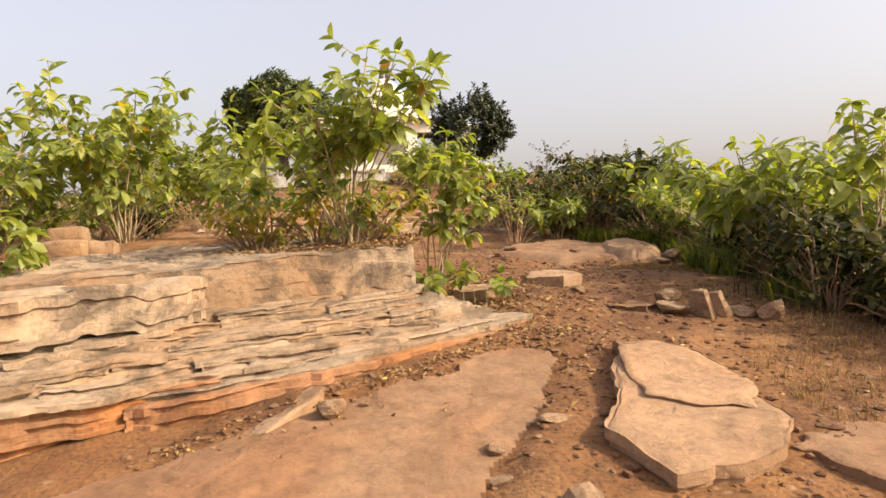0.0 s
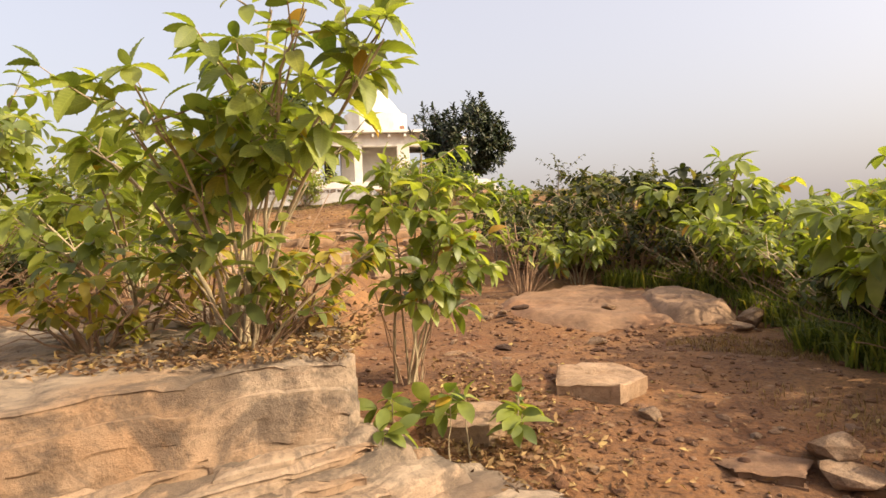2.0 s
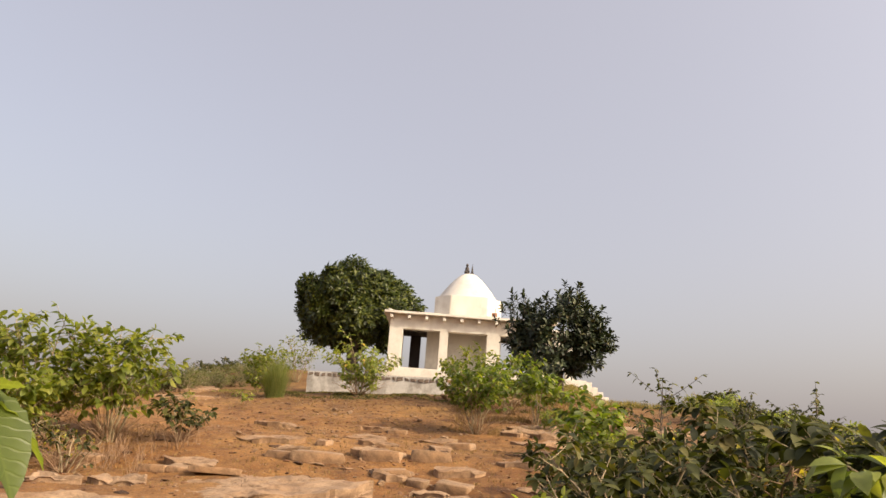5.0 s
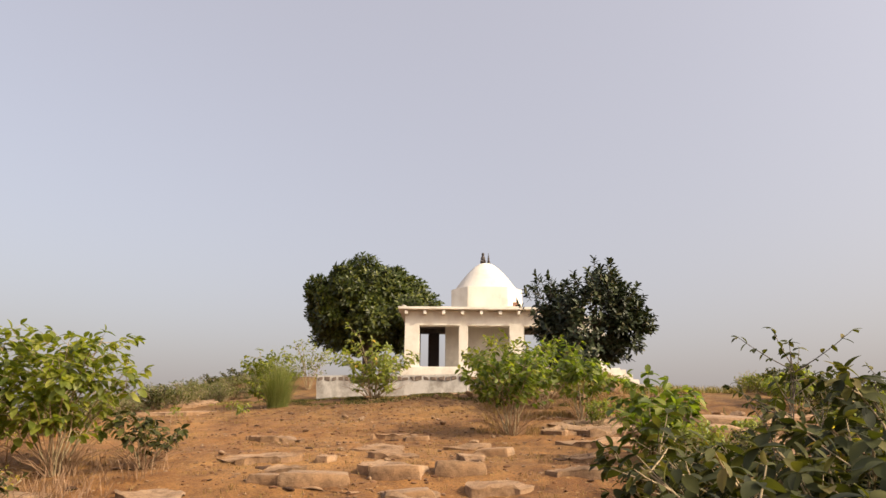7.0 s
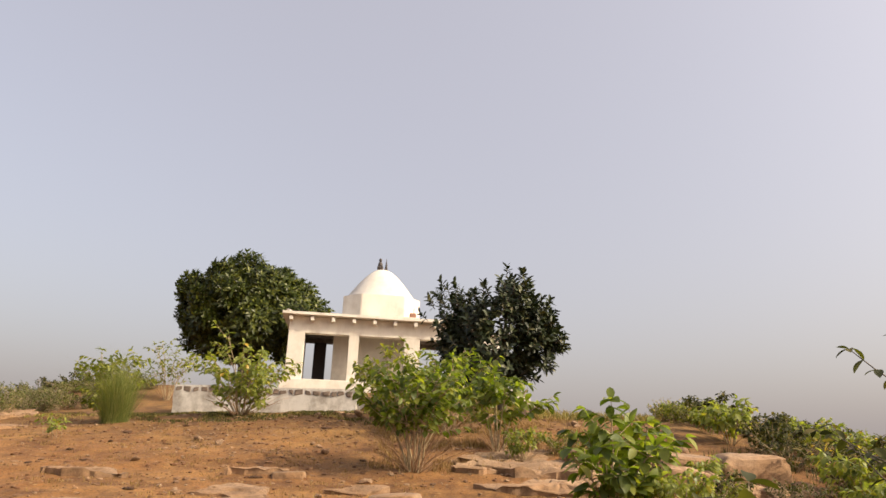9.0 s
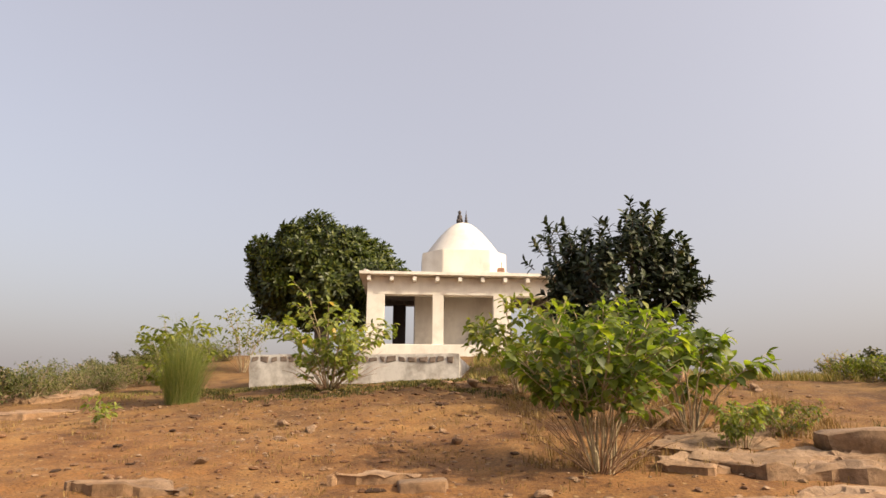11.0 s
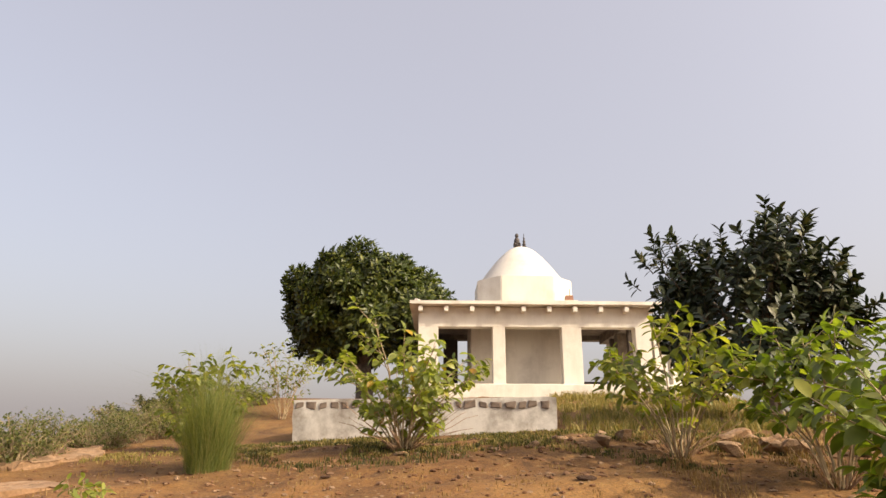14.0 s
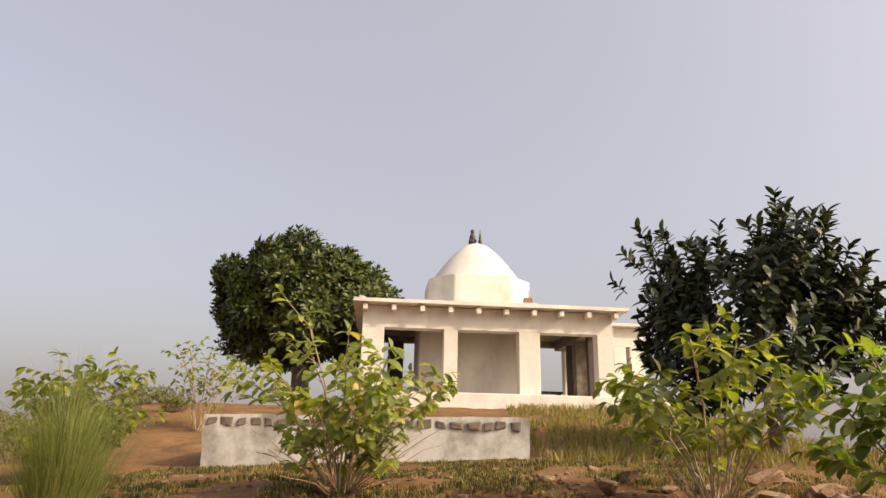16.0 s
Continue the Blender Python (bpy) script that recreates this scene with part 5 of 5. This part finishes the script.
tagged(part("gravel", pebble_field(4200, 104, over_path, 0.004, 0.013), STONE), "pale broken gravel strewn over the hilltop", "gravel", kind="stuff")
tagged(part("clods", pebble_field(3600, 105, over_path, 0.005, 0.014), CLOD), "dark red-brown clods of earth on the hilltop", "clods", kind="stuff")
tagged(part("clods", pebble_field(2200, 106, lambda r: (float(1.2 + r.normal() * 0.8), float(r.uniform(2.4, 8.5))), 0.005, 0.02), CLOD), "dark red-brown crumbs of earth on the path", "clods", kind="stuff")


# ---- trees ----
def crown_tree(name, base, crown_c, crown_r, seed, label, leaf_mat, rosettes, per, shape, clumps, trunk_r, trunk_top, rosette_up=0.6, inner=0.55, limbs=7, clump_r=0.5, spires=0.0):
    rng = np.random.default_rng(seed)
    root = tagged(new(name), label, "tree")
    root.location = base
    b, c = np.array(base), np.array(crown_c)
    sv, sf = [], []
    top = np.array((trunk_top[0], trunk_top[1], trunk_top[2]))
    tube(sv, sf, curve(np.array((0, 0, -0.3)), (top - b) * 0.5 + (0.05, 0, 0), top - b, 7), trunk_r, trunk_r * 0.7, 10)
    part("trunk", mesh_from("trunk", sv, sf, True), BARK_TREE, root)
    centres = []
    for k in range(clumps):
        z = 1 - 2 * (k + 0.5) / clumps
        w = k * 2.39996 + rng.uniform(-0.3, 0.3)
        q = math.sqrt(max(0, 1 - z * z))
        centres.append(c + np.array((math.cos(w) * q, math.sin(w) * q, z)) * np.array(crown_r) * rng.uniform(0.62, 0.86))
    for k in range(limbs):
        e = centres[int(k * clumps / limbs)]
        sv, sf = [], []
        tube(sv, sf, curve(top - b, (top + e) / 2 - b + (0, 0, 0.2), e - b, 7), trunk_r * 0.5, trunk_r * 0.12, 6)
        part("limb", mesh_from("limb", sv, sf, True), BARK_TREE, root)
    radii = rng.uniform(0.75, 1.3, clumps)
    placed = []
    sv, sf = [], []
    for k in range(rosettes):
        cc = centres[k % clumps]
        d = rng.normal(size=3)
        d /= np.linalg.norm(d)
        rad = min(crown_r) * clump_r * radii[k % clumps]
        p = cc + d * rad * rng.uniform(inner, 1.05) * (1.3 if rng.random() < spires else 1.0)
        outd = p - c
        outd /= np.linalg.norm(outd) + 1e-9
        axis = outd * 0.6 + d * 0.4 + UP * rosette_up
        axis /= np.linalg.norm(axis)
        tube(sv, sf, np.array([p - b - axis * 0.28, p - b]), 0.012, 0.006, 3)
        s1 = np.cross(axis, (0.3, 0.8, 0.1))
        s1 /= np.linalg.norm(s1)
        s2 = np.cross(axis, s1)
        for m in range(per):
            w = m * 2.4 + rng.uniform(-0.3, 0.3)
            f = m / per
            ld = (s1 * math.cos(w) + s2 * math.sin(w)) * (1.0 - 0.5 * f) + axis * (0.15 + 0.9 * f) + UP * rng.uniform(-0.3, 0.1)
            placed.append((frames(p - b - axis * 0.22 * (1 - f), ld, axis + rng.normal(size=3) * 0.25), rng.uniform(0.7, 1.15)))
    part("branchwork", mesh_from("branchwork", sv, sf), BARK_TREE, root)["kind"] = "stuff"
    crown = part("crown", leaves_mesh("crown", placed, shape), leaf_mat, root)
    return root


crown_tree("fig_tree", (1.35, 26.4, height(1.35, 26.4)), (1.24, 26.4, 5.40), (1.98, 1.8, 1.27), 124, "dark leathery-leaved fig tree beside the shrine steps", LEAF_FIG, 880, 10, leaf_shape(0.185, 0.085, 0.3, 0.15), 19, 0.13, (1.28, 26.4, 4.5), 0.8, 0.3, 8, 0.46, 0.25)
crown_tree("mango_tree", (-9.6, 41.0, height(-9.6, 41)), (-9.9, 41.0, 8.65), (3.76, 3.5, 2.40), 121, "big round dense dark green mango tree behind the shrine", LEAF_MANGO, 6400, 8, small_leaf(0.31, 0.125), 44, 0.4, (-9.7, 41, 6.3), 0.35, 0.70, 9, 0.31)


# ---- shrine ----
TEMPLE = pose(-5.591, 34.87, 0, 0, 0, 9.5)
SILL, LINTEL, EAVE, ROOF = 4.90, 6.667, 7.29, 7.42
shrine = tagged(new("shrine"), "small whitewashed domed hilltop shrine with an open pillared porch", "building")
shrine.matrix_basis = TEMPLE
boxed("plinth", (-0.78, 8.4, -0.22, 6.0, 3.6, SILL), WHITE, shrine, "stained white plinth", 0.03)
for u0, u1 in [(-0.62, 0.0), (1.69, 2.08), (3.85, 4.46), (6.15, 6.62)]:
    boxed("pillar", (u0, u1, 0.0, 0.42, SILL, LINTEL), WHITE, shrine, bevel=0.012)
for u0, u1 in [(-0.62, -0.2), (6.58, 6.92)]:
    boxed("pillar", (u0, u1, 5.0, 5.4, SILL, 7.05), WHITE, shrine, bevel=0.012)
# inner pillars; the dark tone paints in the porch's shade
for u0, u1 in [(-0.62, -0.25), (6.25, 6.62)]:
    boxed("pillar", (u0, u1, 2.5, 2.9, SILL, LINTEL if u0 < 0 else 6.9), SHADE_PLASTER, shrine, bevel=0.012)
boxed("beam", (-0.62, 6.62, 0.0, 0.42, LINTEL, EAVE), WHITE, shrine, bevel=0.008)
# back and right beams get their shade from the dark colour too
boxed("beam", (-0.62, 6.92, 5.0, 5.4, 7.05, EAVE), SHADE_PLASTER, shrine, bevel=0.008)
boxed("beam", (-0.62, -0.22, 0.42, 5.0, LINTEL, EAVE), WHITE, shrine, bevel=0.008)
boxed("beam", (6.22, 6.62, 0.42, 5.0, 6.9, EAVE), SHADE_PLASTER, shrine, bevel=0.008)
bm = box(bmesh.new(), -0.90, 7.0, -0.40, 5.8, EAVE + 0.02, ROOF - 0.01)
bmesh.ops.subdivide_edges(bm, edges=bm.edges[:], cuts=14, use_grid_fill=True)
for v in bm.verts:
    v.co += Vector((0.4, 0.8, 0.45)) * 0.075 * noise.noise(v.co * 1.9)
part("roof", bm, WHITE, shrine, "uneven flat roof slab")
for k in range(10):
    u = -0.56 + 0.80 * k
    boxed("bracket", (u - 0.065, u + 0.065, -0.33, 0.0, EAVE - 0.19, EAVE - 0.03), WHITE, shrine, bevel=0.012)
boxed("door_leaf", (0.20, 0.75, 5.0, 5.06, SILL, 7.04), WOOD_DARK, shrine, "dark timber door leaf", 0.006)
for u0, u1 in [(0.20, 0.74)]:
    boxed("back_wall", (u0, u1, 5.07, 5.35, SILL, 7.045), PLASTER, shrine, "grey plaster back wall", 0.008)
for v0 in (1.35, 3.6):
    boxed("side_post", (6.3, 6.52, v0, v0 + 0.22, SILL, 6.9), WOOD_DARK, shrine, "dark brown side post", 0.008)
# shade under the roof is painted into this board's colour
boxed("ceiling_board", (-0.22, 6.22, 0.42, 5.0, EAVE - 0.05, EAVE - 0.004), SHADE_PLASTER, shrine, "soffit with shade painted into its colour", 0.004)
boxed("sanctum", (1.09, 4.62, 1.25, 4.4, SILL, EAVE - 0.052), PLASTER, shrine, "plain grey plaster walls", 0.01)
CU, CV, HALF, CH = 2.98, 2.75, 1.63, 0.74


def chamfered(h, c):
    return [(-h + c, -h), (h - c, -h), (h, -h + c), (h, h - c), (h - c, h), (-h + c, h), (-h, h - c), (-h, -h + c)]


bm = bmesh.new()
lo = [bm.verts.new((CU + x, CV + y, ROOF - 0.06)) for x, y in chamfered(HALF, CH)]
hi = [bm.verts.new((CU + x, CV + y, 8.62)) for x, y in chamfered(HALF, CH)]
for i in range(8):
    bm.faces.new((lo[i], lo[(i + 1) % 8], hi[(i + 1) % 8], hi[i]))
bm.faces.new(hi)
bmesh.ops.bevel(bm, geom=[e for e in bm.edges], offset=0.025, segments=2, affect="EDGES")
part("drum", bm, WHITE, shrine, "whitewashed eight-sided drum")
prof = [(1.52, 8.54), (1.42, 8.72), (1.29, 8.95), (1.14, 9.19), (0.98, 9.42), (0.81, 9.63), (0.64, 9.81), (0.46, 9.96), (0.29, 10.05), (0.13, 10.085), (0.0, 10.09)]
dv, df, NS = [], [], 40
for r, z in [(r * (1.07 - 0.07 * (z - 8.54)), z) for r, z in prof]:
    dv += [(CU + r * math.cos(2 * math.pi * j / NS), CV + r * math.sin(2 * math.pi * j / NS), z) for j in range(NS)]
for i in range(len(prof) - 1):
    df += [(i * NS + j, i * NS + (j + 1) % NS, (i + 1) * NS + (j + 1) % NS, (i + 1) * NS + j) for j in range(NS)]
part("dome", mesh_from("dome", dv, df, True), WHITE, shrine, "smooth white dome")


def lathe(name, prof, seg, mat, at, parent=None, label=""):
    v, f = [], []
    for r, z in prof:
        v += [(at[0] + r * math.cos(2 * math.pi * j / seg), at[1] + r * math.sin(2 * math.pi * j / seg), at[2] + z) for j in range(seg)]
    for i in range(len(prof) - 1):
        f += [(i * seg + j, i * seg + (j + 1) % seg, (i + 1) * seg + (j + 1) % seg, (i + 1) * seg + j) for j in range(seg)]
    return part(name, mesh_from(name, v, f, True, 50), mat, parent, label)


lathe("finial", [(0.09, -0.06), (0.09, 0.05), (0.045, 0.08), (0.07, 0.14), (0.035, 0.20), (0.055, 0.255), (0.025, 0.31), (0.038, 0.36), (0.016, 0.41), (0.008, 0.56), (0.0, 0.565)], 14, DARK, (CU + 0.15, CV, 10.08), shrine, "dark stepped spire")
# plain seated idol beside the spire
bm = bmesh.new()
for p, s in [((0, 0, 0.07), (0.13, 0.14, 0.08)), ((0, 0.0, 0.20), (0.10, 0.09, 0.14)), ((0.0, -0.01, 0.385), (0.065, 0.065, 0.075)), ((0.08, -0.06, 0.10), (0.05, 0.1, 0.05)), ((-0.08, -0.06, 0.10), (0.05, 0.1, 0.05))]:
    bmesh.ops.create_icosphere(bm, subdivisions=3, radius=1.0, matrix=Matrix.LocRotScale(p, None, s))
idol = part("idol", bm, DARK)
idol.matrix_basis = TEMPLE @ pose(CU - 0.12, CV - 0.05, 10.07, 0, 0, 0) @ Matrix.Diagonal((1.05, 1.05, 1.2, 1))
tagged(idol, "small dark seated stone idol on the dome's crown", "statue")
boxed("roof_coping", (3.35, 4.35, -0.28, 0.5, ROOF - 0.012, ROOF + 0.05), WHITE, shrine, "raised patch of roof plaster", 0.012)
post = tagged(new("brick_stub"), "unfinished brick stub with an iron rod on the roof", "brickwork")
post.matrix_basis = TEMPLE @ pose(4.15, 0.1, ROOF + 0.045)
for k in range(4):
    boxed("brick", (-0.13 + 0.01 * (k % 2), 0.13 - 0.006 * k, -0.10, 0.10, 0.058 * k, 0.058 * k + 0.052), BRICK, post, bevel=0.006)
lathe("iron_rod", [(0.012, 0.1), (0.012, 0.46), (0.0, 0.461)], 6, IRON, (0.03, 0, 0), post, "rusty rod")
lump = part("plaster_lump", boulder_mesh("plaster_lump", 77, 0.5), WHITE)
lump.matrix_basis = TEMPLE @ pose(-0.66, -0.1, ROOF + 0.06, 0, 12, 20) @ Matrix.Diagonal((0.20, 0.10, 0.16, 1))
tagged(lump, "whitewashed stone lying on the roof's corner", "stone")
bench = tagged(new("bench"), "dark wooden bench inside the open porch", "bench")
bench.matrix_basis = TEMPLE @ pose(5.3, 3.6, SILL)
boxed("seat", (-0.75, 0.75, -0.22, 0.22, 0.36, 0.42), WOOD_DARK, bench, bevel=0.01)
for sx in (-0.68, 0.62):
    for sy in (-0.18, 0.14):
        boxed("leg", (sx, sx + 0.06, sy, sy + 0.05, 0.0, 0.36), WOOD_DARK, bench, bevel=0.006)
boxed("side_beam", (6.62, 8.35, 2.0, 2.4, LINTEL, EAVE), WHITE, shrine, bevel=0.01)
boxed("side_wall", (7.35, 7.75, 2.0, 2.4, SILL, LINTEL), WHITE, shrine, bevel=0.01)
boxed("side_wall", (7.9, 8.35, 2.0, 2.4, SILL, LINTEL), WHITE, shrine, bevel=0.01)
boxed("side_roof", (7.0, 8.6, 1.75, 5.6, EAVE, ROOF - 0.03), WHITE, shrine, bevel=0.02)
# side gate posts and the parapet with steps at the plinth's end
for u0, u1, mat, h in [(7.10, 7.22, WOOD_DARK, 1.70)]:
    gp = boxed("gate_post", (u0, u1, 3.0, 3.2, SILL, SILL + h), mat, None, bevel=0.012)
    gp.matrix_basis = TEMPLE
    tagged(gp, "dark timber gate post on the plinth" if mat is WOOD_DARK else "whitewashed masonry gate post on the plinth", "post")
steps = tagged(new("steps"), "whitewashed masonry steps going down from the plinth", "steps")
steps.matrix_basis = TEMPLE
for k in range(6):
    boxed("step", (8.40 + 0.26 * k, 8.66 + 0.26 * k, -0.1, 1.6, 3.2, SILL - 0.05 - 0.2 * k), WHITE, steps, bevel=0.015)


# ---- retaining wall before the shrine ----
wall = tagged(new("retaining_wall"), "low worn whitewashed stone retaining wall with a dark stone course", "wall")
WX0, WX1, WY, WTOP = -6.42, -2.14, 25.40, 3.78


def worn_box(x0, x1, y0, y1, z0, z1, cuts=10, amp=0.03):
    bm = box(bmesh.new(), x0, x1, y0, y1, z0, z1)
    bmesh.ops.subdivide_edges(bm, edges=bm.edges[:], cuts=cuts, use_grid_fill=True)
    for v in bm.verts:
        v.co += Vector((0.5, 0.5, 0.7)) * amp * (noise.noise(v.co * 1.5) + 0.5 * noise.noise(v.co * 5))
    for f in bm.faces:
        f.smooth = True
    return bm


part("front_wall", worn_box(WX0, WX1, WY, WY + 0.4, 2.6, WTOP, 26, 0.04), WALLWASH, wall).data.set_sharp_from_angle(angle=radians(42))
part("side_wall", worn_box(WX0, WX0 + 0.4, WY + 0.4, WY + 4, 2.6, WTOP - 0.04), WALLWASH, wall)
part("side_wall", worn_box(WX1 - 0.4, WX1, WY + 0.4, WY + 4, 2.6, WTOP - 0.04), WALLWASH, wall)
part("earth_fill", worn_box(WX0 + 0.38, WX1 - 0.38, WY + 0.36, WY + 4.2, 3.0, WTOP - 0.02, 16, 0.05), SOIL, wall, "bare earth fill")
x, k = WX0 + 0.05, 0
while x < WX1 - 0.12:
    rngk = np.random.default_rng(700 + k)
    w = float(rngk.uniform(0.09, 0.19))
    hh = float(rngk.uniform(0.045, 0.062))
    bm = box(bmesh.new(), -w / 2, w / 2, -0.012, 0.06, -hh, hh, 0.02)
    for v in bm.verts:
        v.co += Vector((1, 0.4, 1)) * 0.035 * noise.noise(v.co * 9 + Vector((k, 0, 0)))
    ob = part("stone", bm, DARKSTONE, wall)
    ob.location = (x + w / 2, WY + 0.0, WTOP - 0.095 + float(rngk.uniform(-0.012, 0.012)))
    x += w + float(rngk.uniform(0.02, 0.07))
    k += 1
